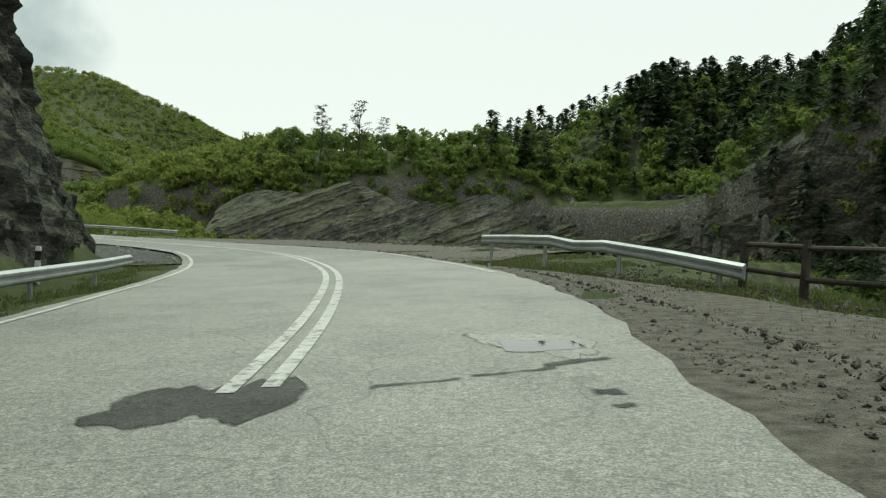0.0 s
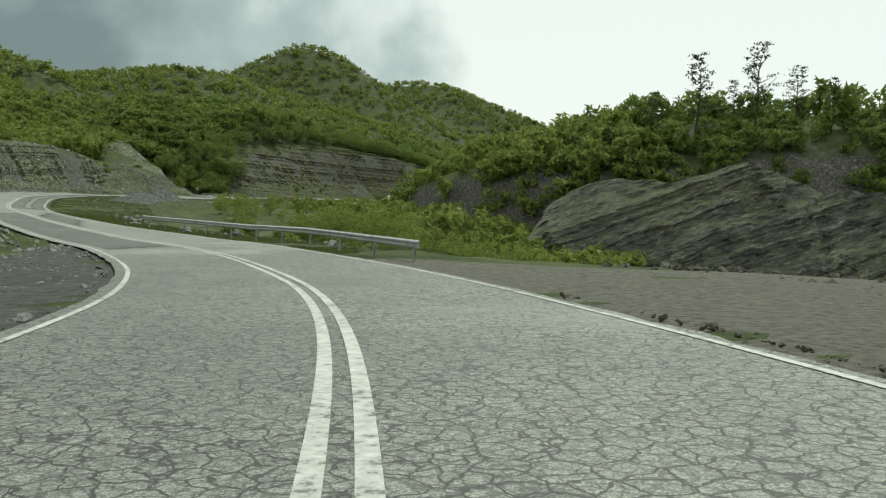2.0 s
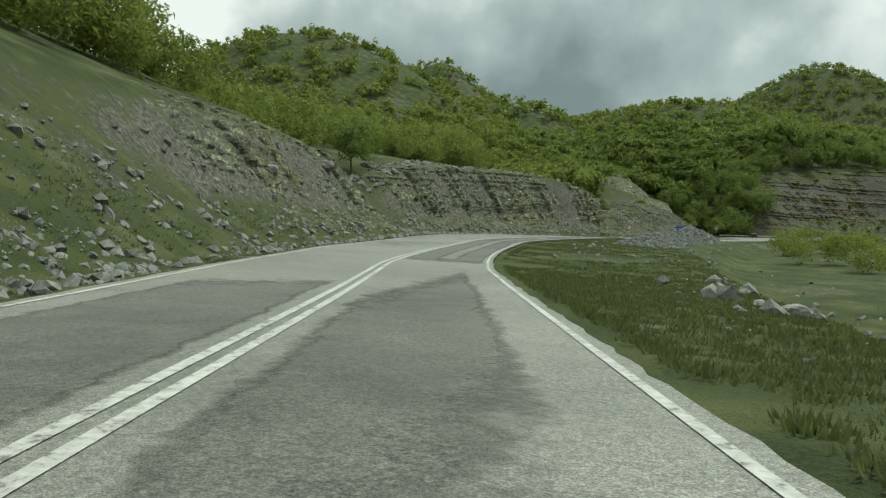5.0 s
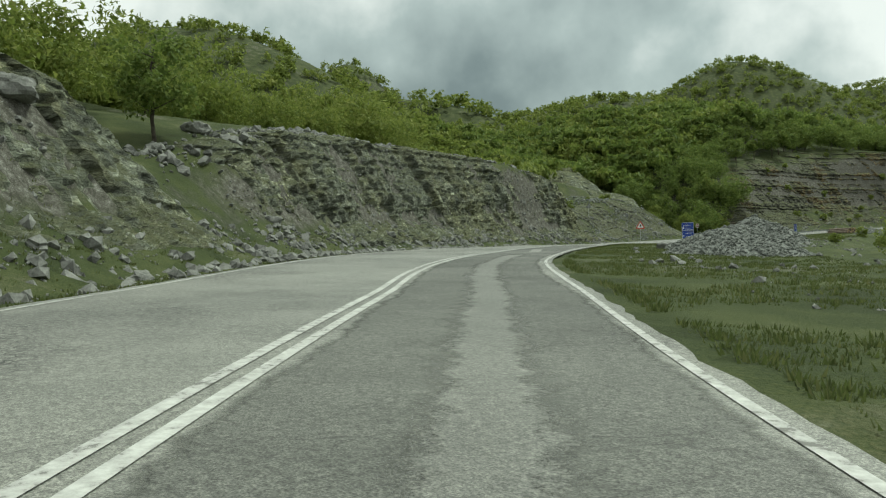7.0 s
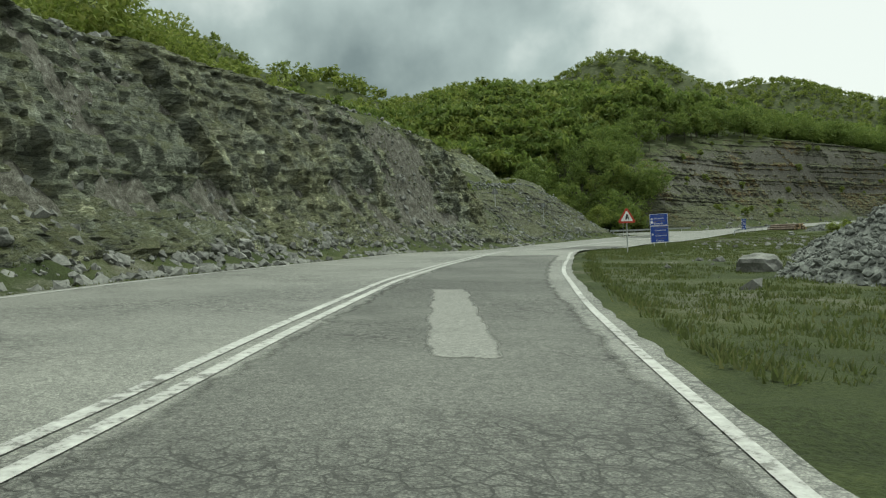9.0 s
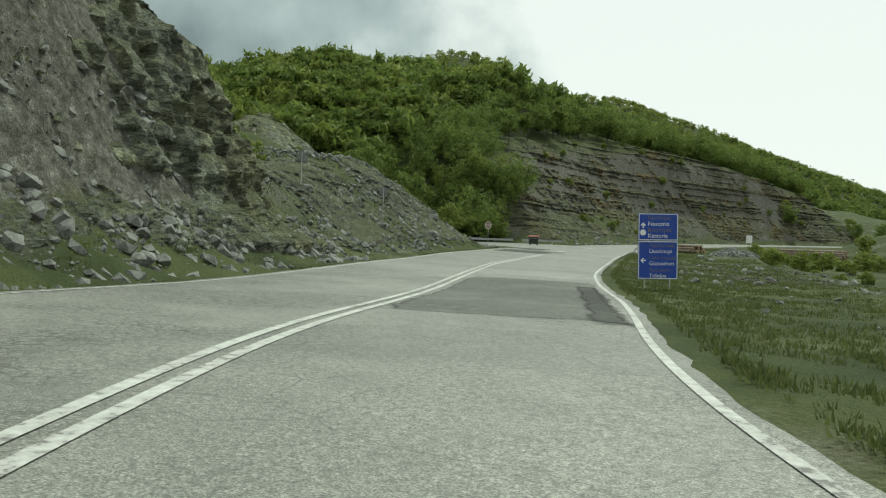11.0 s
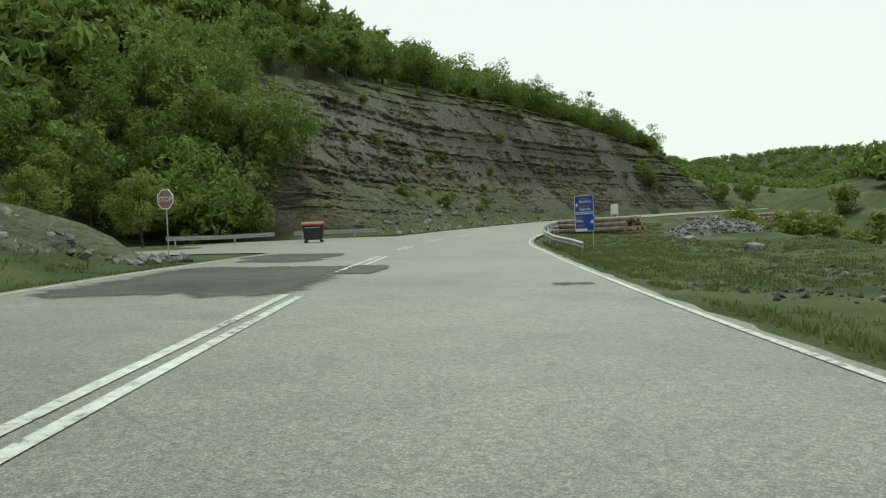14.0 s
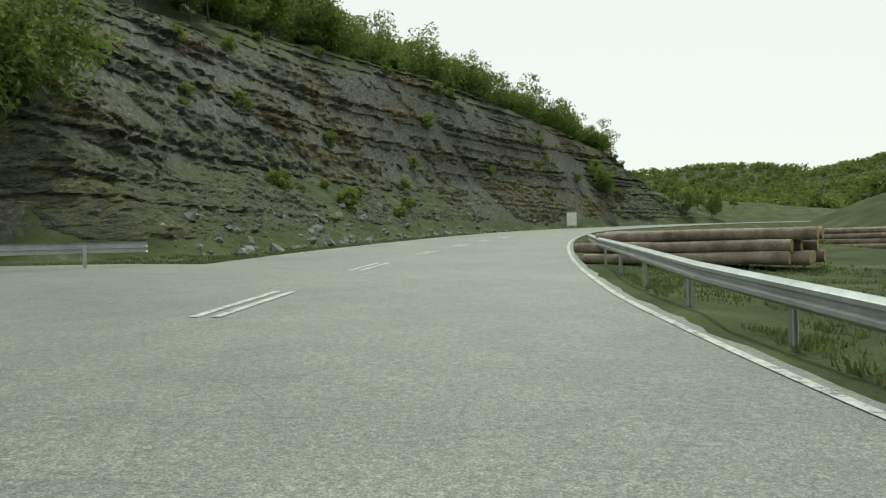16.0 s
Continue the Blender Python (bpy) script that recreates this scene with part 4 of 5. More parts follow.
def beside(n, s0, s1, side, lo, hi, power=1.0):
    """Random places beside the road, between lo and hi metres from its edge."""
    s = rng.uniform(s0, s1, n)
    u = lo + (hi - lo) * rng.uniform(0, 1, n) ** power
    d = at(D_LEFT, s) - 0.35 - u if side < 0 else at(D_RIGHT, s) + 0.5 + u
    X, Y = at(RP[:, 0], s) + d * at(RN[:, 0], s), at(RP[:, 1], s) + d * at(RN[:, 1], s)
    return X, Y, land(X[:, None], Y[:, None])[:, 0]


def stones(n, s0, s1, side, lo, hi, small, large, label, power=1.0, mat=None, lift=0.0, drift=-0.05):
    """Stones lying in drifts beside the road: few large ones among many small ones."""
    X, Y, Z = beside(n * 2, s0, s1, side, lo, hi, power)
    k = np.where(fbm(X, Y, None, 0.30, 3, 14) + 0.25 * rng.normal(size=len(X)) > drift)[0][:n]
    X, Y, Z = X[k], Y[k], Z[k]
    size = small + (large - small) * rng.uniform(0, 1, len(k)) ** 7
    me = quads_mesh("scree", scatter(STONES, X, Y, Z + size * 0.1 + lift, size), mat or M_STONE, 3)
    return tagged(new("scree", me), label, "loose stones", kind="stuff")


stones(5200, -6, 60, 1, 0.0, 7, 0.012, 0.09, "loose gravel and stones on the verge", 1.5, M_GRAVEL)
stones(6000, -2, 20, 1, -0.9, 3.6, 0.010, 0.05, "brown gravel and stones along the broken asphalt edge", 1.0, M_GRAVEL, 0.07, -0.6)
stones(2200, 28, 72, 1, 7, 20, 0.03, 0.25, "gravel and rubble along the edge of the lay-by", 1.0, M_GRAVEL)
stones(5000, 32, 92, -1, 0.2, 7.5, 0.02, 0.13, "grey scree along the foot of the bank", 1.3)
stones(4200, 84, 138, -1, 0.6, 4.2, 0.03, 0.26, "grey slate rubble along the foot of the slope", 1.2)
stones(3500, 138, 200, -1, 0.8, 9, 0.04, 0.36, "grey slate rubble below the sloping cut", 1.4)
stones(8000, 196, 282, -1, 1.2, 5.5, 0.04, 0.36, "grey slate rubble below the rock cut", 1.3)
stones(3000, 202, 284, -1, 2.5, 9.0, 0.04, 0.22, "pale slate fragments caught on the ledges of the cut", 1.0, M_STONE, 0.12)
stones(1400, 200, 272, -1, 8.6, 12, 0.10, 0.5, "pale slate blocks along the top of the cut")
stones(7500, 284, 334, -1, 1.8, 22, 0.03, 0.30, "grey rubble on the grassy slope", 1.0, M_SPOIL, 0.08, 0.03)
stones(900, 372, 460, -1, 3, 9, 0.06, 0.5, "fallen stones below the cliff")
stones(1300, 84, 150, 1, 2.0, 26, 0.05, 0.45, "pale stones in the grass below the road")
stones(1500, 150, 330, 1, 3, 22, 0.04, 0.30, "scattered stones in the meadow")
stones(5000, 288, 326, 1, 1.2, 15, 0.02, 0.15, "brown slate rubble strewn over the meadow", 1.2, M_GRAVEL, 0.0, 0.16)


def blade_templates(n, blades, high, spread):
    out = []
    for k in range(n):
        faces = []
        for b in range(blades):
            a, r_ = rng.uniform(0, 6.28), spread * rng.uniform(0, 1)
            x, y, h, w = r_ * math.cos(a), r_ * math.sin(a), high * rng.uniform(0.5, 1.0), 0.012 + 0.02 * rng.uniform()
            t, l_ = rng.uniform(0, 6.28), high * rng.uniform(0.1, 0.6)
            faces.append([[x - w * math.cos(t), y - w * math.sin(t), 0], [x + w * math.cos(t), y + w * math.sin(t), 0], [x + l_ * math.cos(a), y + l_ * math.sin(a), h]])
        out.append(np.array(faces))
    return out


TUFTS = blade_templates(6, 9, 0.13, 0.20)


def grass(n, s0, s1, side, lo, hi, label, power=1.4):
    X, Y, Z = beside(n, s0, s1, side, lo, hi, power)
    keep = fbm(X, Y, None, 0.22, 3, 9) > -0.30
    X, Y, Z = X[keep], Y[keep], Z[keep]
    me = quads_mesh("grass", scatter(TUFTS, X, Y, Z - 0.02, rng.uniform(0.5, 1.25, len(X))), M_GRASS, 3)
    return tagged(new("grass", me), label, "grass", kind="stuff")


grass(9000, 2, 40, 1, 0.9, 7, "rough spring grass on the verge")
grass(15000, 77, 150, 1, 0.3, 9, "rough spring grass below the road")
grass(26000, 150, 345, 1, 0.3, 14, "short meadow grass beside the road")
grass(3500, 345, 400, 1, 0.4, 8, "rough grass beside the road")
grass(2600, 84, 130, -1, 0.5, 6, "rough grass below the bank")
grass(1600, 0, 34, -1, 0.5, 3, "rough grass along the bank")
grass(10000, 140, 331, -1, 0.3, 7, "grass along the foot of the cut")
grass(9000, 24, 78, 1, 15, 42, "rough grass between the lay-by and the cliff", 1.0)
grass(7000, 266, 331, -1, 2, 16, "grass between the rubble", 1.0)
grass(3000, 362, 430, -1, 0.8, 7, "grass below the cliff")
grass(3000, 96, 145, -1, 2, 16, "grass on the steep bank")


# ---- trees and bushes ----
def leaf_cloud(n, size, shape, clumps, seed):
    """Loose leaf faces in clumps that fill an uneven crown; shape gives centre height and half sizes."""
    g = np.random.default_rng(seed)
    zc, rx, rz = shape
    faces = []
    for c in range(clumps):
        v = g.normal(size=3)
        v /= np.linalg.norm(v)
        v *= g.uniform(0.45, 1.0)
        ctr = np.array([v[0] * rx, v[1] * rx, zc + v[2] * rz])
        r_ = rx * g.uniform(0.28, 0.5)
        for k in range(n // clumps):
            o = g.normal(size=3)
            o /= np.linalg.norm(o)
            p = ctr + o * r_ * g.uniform(0.55, 1.0) * np.array([1, 1, 0.8])
            nrm = o + 0.9 * g.normal(size=3) + np.array([0, 0, 0.5])
            nrm /= np.linalg.norm(nrm)
            a = np.cross(nrm, g.normal(size=3))
            a /= np.linalg.norm(a)
            b = np.cross(nrm, a)
            w, h = size * g.uniform(0.6, 1.3), size * g.uniform(0.5, 1.0)
            faces.append([p - a * w - b * h * 0.3, p + b * h * -0.8, p + a * w + b * h * 0.2, p + b * h])
    return np.array(faces)


def needle_cloud(n, size, high, wide, seed, bare=0.25):
    """A conifer's tiers of drooping needle faces."""
    g = np.random.default_rng(seed)
    faces = []
    for k in range(n):
        f = g.uniform(bare, 1.0)
        r_ = wide * min(1.0, (1.04 - f) * 1.7) ** 0.8 * (0.72 + 0.5 * math.sin(f * 34)) * math.sqrt(g.uniform(0.05, 1))
        a = g.uniform(0, 6.28)
        p = np.array([r_ * math.cos(a), r_ * math.sin(a), high * f - 0.18 * r_])
        d = np.array([math.cos(a), math.sin(a), -0.35])
        q = np.array([-math.sin(a), math.cos(a), g.uniform(-0.4, 0.4)])
        w = size * g.uniform(0.6, 1.2)
        faces.append([p - d * w, p - q * w * 0.55, p + d * w, p + q * w * 0.55])
    return np.array(faces)


def tiered_crown(high, wide, seed):
    """An old pine's loose crown: separate boughs in tiers, each ending in tufts of needles, with sky between them."""
    g = np.random.default_rng(seed)
    faces = []
    for k in range(34):
        f = 0.34 + 0.66 * (k + g.uniform(0, 1)) / 34
        a, reach = g.uniform(0, 6.28), wide * (1.08 - f) ** 0.55 * g.uniform(0.45, 1.1)
        for q in range(26):
            h = g.uniform(0.35, 1.0)
            c = np.array([math.cos(a) * reach * h, math.sin(a) * reach * h, high * f + 0.22 * reach * h]) + g.normal(size=3) * (0.30, 0.30, 0.13)
            u, v = g.normal(size=3), g.normal(size=3)
            u, v = u / np.linalg.norm(u), v / np.linalg.norm(v)
            w = g.uniform(0.13, 0.30)
            faces.append([c - u * w, c - v * w * 0.5, c + u * w, c + v * w * 0.5])
    return np.array(faces)


def limbs(high, width, crown_low, n, seed):
    """A tapered, slightly crooked trunk with limbs."""
    g = np.random.default_rng(seed)
    bm = bmesh.new()

    def limb(p, q, r1, r2, seg=6):
        v = Vector(q) - Vector(p)
        m = Matrix.Translation(p) @ v.to_track_quat("Z", "Y").to_matrix().to_4x4()
        bmesh.ops.create_cone(bm, cap_ends=True, segments=seg, radius1=r1, radius2=r2, depth=v.length, matrix=m @ Matrix.Translation((0, 0, v.length / 2)))
    pts = [Vector((0, 0, -0.3))]
    for i in range(4):
        pts.append(Vector((g.normal() * 0.05 * high * 0.3, g.normal() * 0.05 * high * 0.3, high * (i + 1) / 4.6)))
    r0 = width
    for i in range(4):
        limb(pts[i], pts[i + 1], r0 * (1 - i * 0.2), r0 * (0.8 - i * 0.2), 8)
    for k in range(n):
        f = crown_low + (0.85 - crown_low) * k / n
        p = Vector((0, 0, high * f))
        a = g.uniform(0, 6.28)
        ln = high * 0.28 * (1.15 - f)
        limb(p, p + Vector((ln * math.cos(a), ln * math.sin(a), ln * g.uniform(0.3, 0.9))), r0 * 0.32, r0 * 0.10, 5)
    return bm


def make_tree(name, kind, high, seed, label, category, where):
    ob = thing(name, where, label, category, "trees and bushes along the road")
    if kind == "pine":
        part("trunk", limbs(high, 0.16 * high / 10, 0.3, 14, seed), M_BARK, ob)
        part("crown", quads_mesh("crown", tiered_crown(high, high * 0.30, seed), M_NEEDLE), None, ob)
    elif kind == "conifer":
        part("trunk", limbs(high, 0.16 * high / 10, 0.3, 10, seed), M_BARK, ob)
        part("crown", quads_mesh("crown", needle_cloud(1100, 0.36, high, high * 0.20, seed, 0.12), M_NEEDLE), None, ob)
    elif kind == "sparse":
        part("trunk", limbs(high, 0.14 * high / 8, 0.3, 16, seed), M_BARK, ob)
        part("crown", quads_mesh("crown", leaf_cloud(700, 0.30, (high * 0.66, high * 0.30, high * 0.30), 16, seed), M_LEAF_DARK), None, ob)
    elif kind == "bush":
        part("stem", limbs(high * 0.8, 0.07, 0.1, 10, seed), M_BARK, ob)
        part("crown", quads_mesh("crown", leaf_cloud(1100, 0.13, (high * 0.42, high * 0.52, high * 0.42), 20, seed), M_LEAF), None, ob)
    else:
        part("trunk", limbs(high, 0.17 * high / 8, 0.25, 12, seed), M_BARK, ob)
        part("crown", quads_mesh("crown", leaf_cloud(3000, 0.16, (high * 0.60, high * 0.38, high * 0.40), 26, seed), M_LEAF if seed % 2 else M_LEAF_DARK), None, ob)
    return ob


def stand(x, y, turn=0.0, size=1.0, sink=0.1):
    return Matrix.Translation((x, y, land_at(x, y) - sink)) @ Matrix.Rotation(turn, 4, "Z") @ Matrix.Scale(size, 4)


def plant(kind, name, high, label, category, places, seed):
    """Three builds of a kind, copied over the places (x, y, size)."""
    protos = []
    for i, (x, y, k) in enumerate(places):
        m = stand(x, y, (i * 2.4) % 6.28, k)
        if i < 3:
            protos.append(make_tree(name, kind, high, seed + i, label, category, m))
        else:
            copy_thing(protos[i % 3], m)


def near_places(n, s0, s1, side, lo, hi, seed, k0=0.7, k1=1.25):
    g = np.random.default_rng(seed)
    out = []
    for i in range(n):
        s = s0 + (s1 - s0) * (i + g.uniform(0.1, 0.9)) / n
        u = g.uniform(lo, hi)
        p = spot(s, at(D_LEFT, s) - u if side < 0 else at(D_RIGHT, s) + u)
        out.append((p.x, p.y, g.uniform(k0, k1)))
    return out


# the lone trees by the cut, the hedge of trees above it, bushes in the valley
c1, c2 = spot(204, -21.5), spot(118, -12.0)
plant("leafy", "oak_tree", 7.0, "young green oak tree on the rocky bank", "tree",
      [(c1.x, c1.y, 0.95)] + near_places(12, 132, 192, -1, 22, 34, 31, 0.45, 0.8) + near_places(10, 208, 268, -1, 21, 32, 32, 0.4, 0.75)
      + near_places(10, 275, 330, -1, 38, 46, 33) + near_places(22, 352, 375, -1, 15, 36, 34, 0.8, 1.25) + near_places(10, 384, 452, -1, 28, 40, 35, 0.7, 1.1) + near_places(16, 476, 524, -1, 6, 24, 44, 0.5, 0.95), 40)
plant("bush", "bush", 2.4, "green spring bush on stony ground", "bush",
      [(c2.x, c2.y, 1.1), (-172.5, 291, 0.8), (-170, 285, 1.0), (-167, 294, 1.2), (-173.5, 296.5, 0.7), (-164, 288, 1.3)] + near_places(10, 96, 145, -1, 9, 18, 36, 0.7, 1.2) + near_places(24, 98, 150, 1, 16, 40, 37, 0.6, 1.3) + near_places(14, 280, 345, 1, 13, 34, 38, 0.5, 1.0)
      + near_places(48, 392, 490, -1, 7, 26, 39, 0.3, 0.85) + near_places(14, 345, 400, 1, 13, 32, 41, 0.6, 1.3) + near_places(8, 268, 328, -1, 9, 20, 42, 0.4, 0.8), 50)
plant("sparse", "thin_tree", 7.0, "thin tree on the cliff edge against the sky", "tree", near_places(22, 388, 505, -1, 25, 33, 43, 0.8, 1.3), 60)


def wood(name, region, n, templates, sizes, mat, label, sink=0.3, keep=None, seed=3):
    """A wood of many crowns over a region of the land, as one object."""
    g = np.random.default_rng(seed)
    x0, x1, y0, y1 = region
    X, Y = g.uniform(x0, x1, n), g.uniform(y0, y1, n)
    s, d = road_coords(X[:, None], Y[:, None])
    s, d = s[:, 0], d[:, 0]
    u = np.where(d < 0, np.interp(s, RS, D_LEFT) - d, d - np.interp(s, RS, D_RIGHT))
    ok = keep(X, Y, s, d, u)
    X, Y, u = X[ok], Y[ok], u[ok]
    Z = land(X[:, None], Y[:, None])[:, 0]
    size = g.uniform(sizes[0], sizes[1], len(X))
    if isinstance(templates, tuple):
        k = u < 36
        sets = [scatter(tm, X[q], Y[q], Z[q] - sink, size[q]) for tm, q in zip(templates, (k, ~k)) if q.any()]
        V = np.concatenate(sets)
    else:
        V = scatter(templates, X, Y, Z - sink, size)
    return tagged(new(name, quads_mesh(name, V, mat, 3)), label, "wood", kind="stuff")


def above_cut(u, s, extra):
    return u > np.interp(s, RS, L_VERGE) + np.interp(s, RS, L_RUN) + extra


def leaf_tris(T):
    """Three-cornered leaf clumps out of four-cornered ones."""
    return T[:, [0, 2, 3]]


NEAR = [leaf_tris(leaf_cloud(900, 0.20, (3.0, 2.3, 2.6), 22, k)) for k in range(5)]
MID = (NEAR, [leaf_tris(leaf_cloud(190, 0.60, (3.0, 2.4, 2.5), 12, k)) for k in range(4)])
FAR = [leaf_tris(leaf_cloud(60, 1.05, (3.0, 3.0, 2.5), 10, 20 + k)) for k in range(4)]
PINE = [leaf_tris(needle_cloud(190, 0.95, 10.0, 3.4, k, 0.10)) for k in range(3)]
wood_hill_lift = lambda X, Y, s: land(X[:, None], Y[:, None])[:, 0] - np.interp(s, RS, RP[:, 2])
patchy = lambda X, Y, lim: fbm(X, Y, None, 0.045, 3, 21) > lim
wood("hill_wood", (-310, -60, 90, 330), 3000, MID, (0.75, 1.45), M_LEAF, "spring green oak wood on the hillside", 0.3,
     lambda X, Y, s, d, u: (d < 0) & above_cut(u, s, np.where((s > 196) & (s < 268), 9, 4)) & ((s < 262) | (u > 36)) & ((s < 331) | (u > 40)) & (s > 92) & (patchy(X, Y, -0.30) | (s > 240)), 4)
wood("hill_wood", (-300, -185, 262, 470), 2200, MID, (0.9, 1.7), M_LEAF_DARK, "dense green oak wood on the hill above the junction", 0.3,
     lambda X, Y, s, d, u: (d < 0) & (s > 340) & (above_cut(u, s, 1) | ((s > 362) & (s < 377) & (u > 13))) & ((u > 24) | (s > 362)) & ((X + 227) ** 2 + (Y - 266) ** 2 > 250) & (s < 525), 5)
wood("hill_wood", (-300, -196, 225, 345), 1300, MID, (0.8, 1.5), M_LEAF, "spring green oak wood above the rubble slope", 0.3,
     lambda X, Y, s, d, u: (d < 0) & (s > 262) & (u > 36) & (wood_hill_lift(X, Y, s) > 5) & ((X + 225) ** 2 + (Y - 263) ** 2 > 290) & ((s < 366) | (u > 40)), 25)
wood("far_wood", (-780, -200, 60, 1050), 12500, FAR, (0.6, 1.2), M_LEAF, "green wooded mountain slopes", 0.6,
     lambda X, Y, s, d, u: (d < 0) & (u > 75) & (fbm(X, Y, None, 0.02, 3, 8) > -0.5), 6)
wood("far_wood", (-330, 520, 600, 1250), 8500, FAR, (0.8, 1.35), M_LEAF_DARK, "green wooded hills across the valley", 0.6,
     lambda X, Y, s, d, u: (u > 40) & (Y > 600), 7)
wood("valley_bushes", (-150, 10, 95, 330), 1500, MID, (0.3, 0.8), M_LEAF, "green bushes in the valley", 0.3,
     lambda X, Y, s, d, u: (d > 0) & (u > 24) & (patchy(X, Y, 0.0) | (Y > 165)) & (X < -36) & (fbm(X, Y, None, 0.1, 2, 4) > -0.3), 8)
wood("hill_wood", (-155, -75, 325, 435), 2400, FAR, (0.4, 0.9), M_LEAF_DARK, "green bushy wood on the low hill by the road", 0.3,
     lambda X, Y, s, d, u: (d > 0) & (u > 14) & (wood_hill_lift(X, Y, s) > -0.8), 27)
wood("hill_wood", (-72, -34, 124, 190), 380, MID, (0.45, 1.0), M_LEAF, "green bushy trees beside the far cliff", 0.3,
     lambda X, Y, s, d, u: (d > 0) & (Y > 129 + 0.35 * (X + 40)) & (Y > 138 - 0.6 * (X + 60)), 18)
wood("valley_bushes", (-72, -24, 104, 152), 420, MID, (0.4, 0.85), M_LEAF, "green bushes on the side of the gully", 0.3,
     lambda X, Y, s, d, u: (d > 0) & (u > 26) & (X < -26 - 0.35 * np.maximum(130 - Y, 0)), 28)
wood("hill_wood", (-40, 34, 141, 154), 300, MID, (0.3, 0.65), M_LEAF_DARK, "low green trees on the brow of the far cliff", 0.3,
     lambda X, Y, s, d, u: (d > 0) & (Y > 143 - 0.62 * np.maximum(X - 16, 0)), 29)
wood("pine_wood", (-26, 160, 146, 280), 800, PINE, (0.55, 0.95), M_NEEDLE, "dark pine wood above the cliff", 0.4,
     lambda X, Y, s, d, u: (d > 0) & (u > 24) & (Y > 151 - 0.6 * np.maximum(X - 13, 0)) & (X > 8), 9)
wood("pine_wood", (30, 150, 30, 175), 1200, PINE, (0.55, 0.95), M_NEEDLE, "dark pine wood on the near slope", 0.4,
     lambda X, Y, s, d, u: (u > 28) & (X > 43 + 0.10 * (100 - Y)) & (Y > 84 - 0.5 * (X - 43)), 10)
wood("hill_wood", (-42, 80, 142, 230), 620, MID, (0.5, 1.1), M_LEAF_DARK, "green trees along the top of the far cliff", 0.3,
     lambda X, Y, s, d, u: (d > 0) & (u > 24) & (Y > 150 - 0.62 * np.maximum(X - 16, 0)), 12)
wood("hill_wood", (30, 110, 40, 172), 900, MID, (0.45, 1.0), M_LEAF_DARK, "green trees among the pines", 0.3,
     lambda X, Y, s, d, u: (u > 28) & (X > 39 + 0.1 * (100 - Y)) & (Y > 80 - 0.6 * (X - 39)), 19)
plant("pine", "pine_tree", 14.0, "tall loose-crowned pine tree on the skyline", "tree", [(-23.5, 151, 0.86), (-16.5, 152, 0.86), (-29, 151, 0.55), (-19.5, 154, 0.6), (-12, 153, 0.7), (-34, 149, 0.6), (-8, 152, 0.55)], 70)
plant("conifer", "conifer_tree", 13.0, "dark narrow conifer on the skyline", "tree", [(4, 152, 0.45), (9, 152, 0.6), (14.5, 151, 0.5), (19, 149, 0.55), (23, 147, 0.62), (26, 145, 0.5), (29, 143, 0.62), (33, 141, 0.55), (37, 138, 0.62), (43, 128, 0.6), (49, 118, 0.66), (54, 108, 0.62)], 80)


# ---- guard rails, fence, posts ----
def swept(path, profile, closed=False):
    """A band along a path of Vectors: profile is (out, up) pairs; out is to the right of the way."""
    bm = bmesh.new()
    rows = []
    for i, p in enumerate(path):
        a, b = path[max(0, i - 1)], path[min(len(path) - 1, i + 1)]
        t = (b - a).normalized()
        n = Vector((t.y, -t.x, 0)).normalized()
        rows.append([bm.verts.new(p + n * o + Vector((0, 0, h))) for o, h in profile])
    m = len(profile)
    for i in range(len(rows) - 1):
        for k in range(m if closed else m - 1):
            bm.faces.new((rows[i][k], rows[i + 1][k], rows[i + 1][(k + 1) % m], rows[i][(k + 1) % m]))
    if closed:
        bm.faces.new(rows[0])
        bm.faces.new(list(reversed(rows[-1])))
    return bm


W_BEAM = [(0.0, 0.155), (0.03, 0.13), (0.075, 0.10), (0.075, 0.055), (0.02, 0.02), (0.02, -0.02), (0.075, -0.055), (0.075, -0.10), (0.03, -0.13), (0.0, -0.155),
          (0.006, -0.150), (0.069, -0.103), (0.069, -0.052), (0.014, -0.022), (0.014, 0.022), (0.069, 0.052), (0.069, 0.103), (0.006, 0.150)]


def guard_rail(path, label, faces_left=True, gap=4.0, high=0.62):
    """W-beam on steel posts along ground points; the beam stands on the side of the road."""
    base = path[0].copy()
    ob = thing("guard_rail", Matrix.Translation(base), label, "guard rail", "guard rails")
    prof = [(-o, h) for o, h in W_BEAM] if faces_left else W_BEAM
    loc = [p - base for p in path]
    fine = []
    for i in range(len(loc) - 1):
        for k in range(4):
            fine.append(loc[i].lerp(loc[i + 1], k / 4))
    fine.append(loc[-1])
    part("beam", swept([p + Vector((0, 0, high)) for p in fine], prof, True), M_STEEL, ob)
    side = 1 if faces_left else -1
    run, nxt = 0.0, 0.6
    for a, b in zip(fine, fine[1:]):
        t = b - a
        while nxt <= run + t.length:
            p = a.lerp(b, (nxt - run) / t.length)
            n = Vector((t.y, -t.x, 0)).normalized()
            bm = bmesh.new()
            q = p + n * side * 0.09
            rot = Matrix.Translation(q + Vector((0, 0, high / 2 - 0.25))) @ Matrix.Rotation(math.atan2(t.y, t.x), 4, "Z")
            box(bm, (0.10, 0.012, high + 0.6), rot @ Matrix.Translation((0, 0.03, 0)))
            box(bm, (0.012, 0.06, high + 0.6), rot)
            box(bm, (0.10, 0.012, high + 0.6), rot @ Matrix.Translation((0, -0.03, 0)))
            part("post", bm, M_STEEL, ob)
            nxt += gap
        run += t.length
    return ob


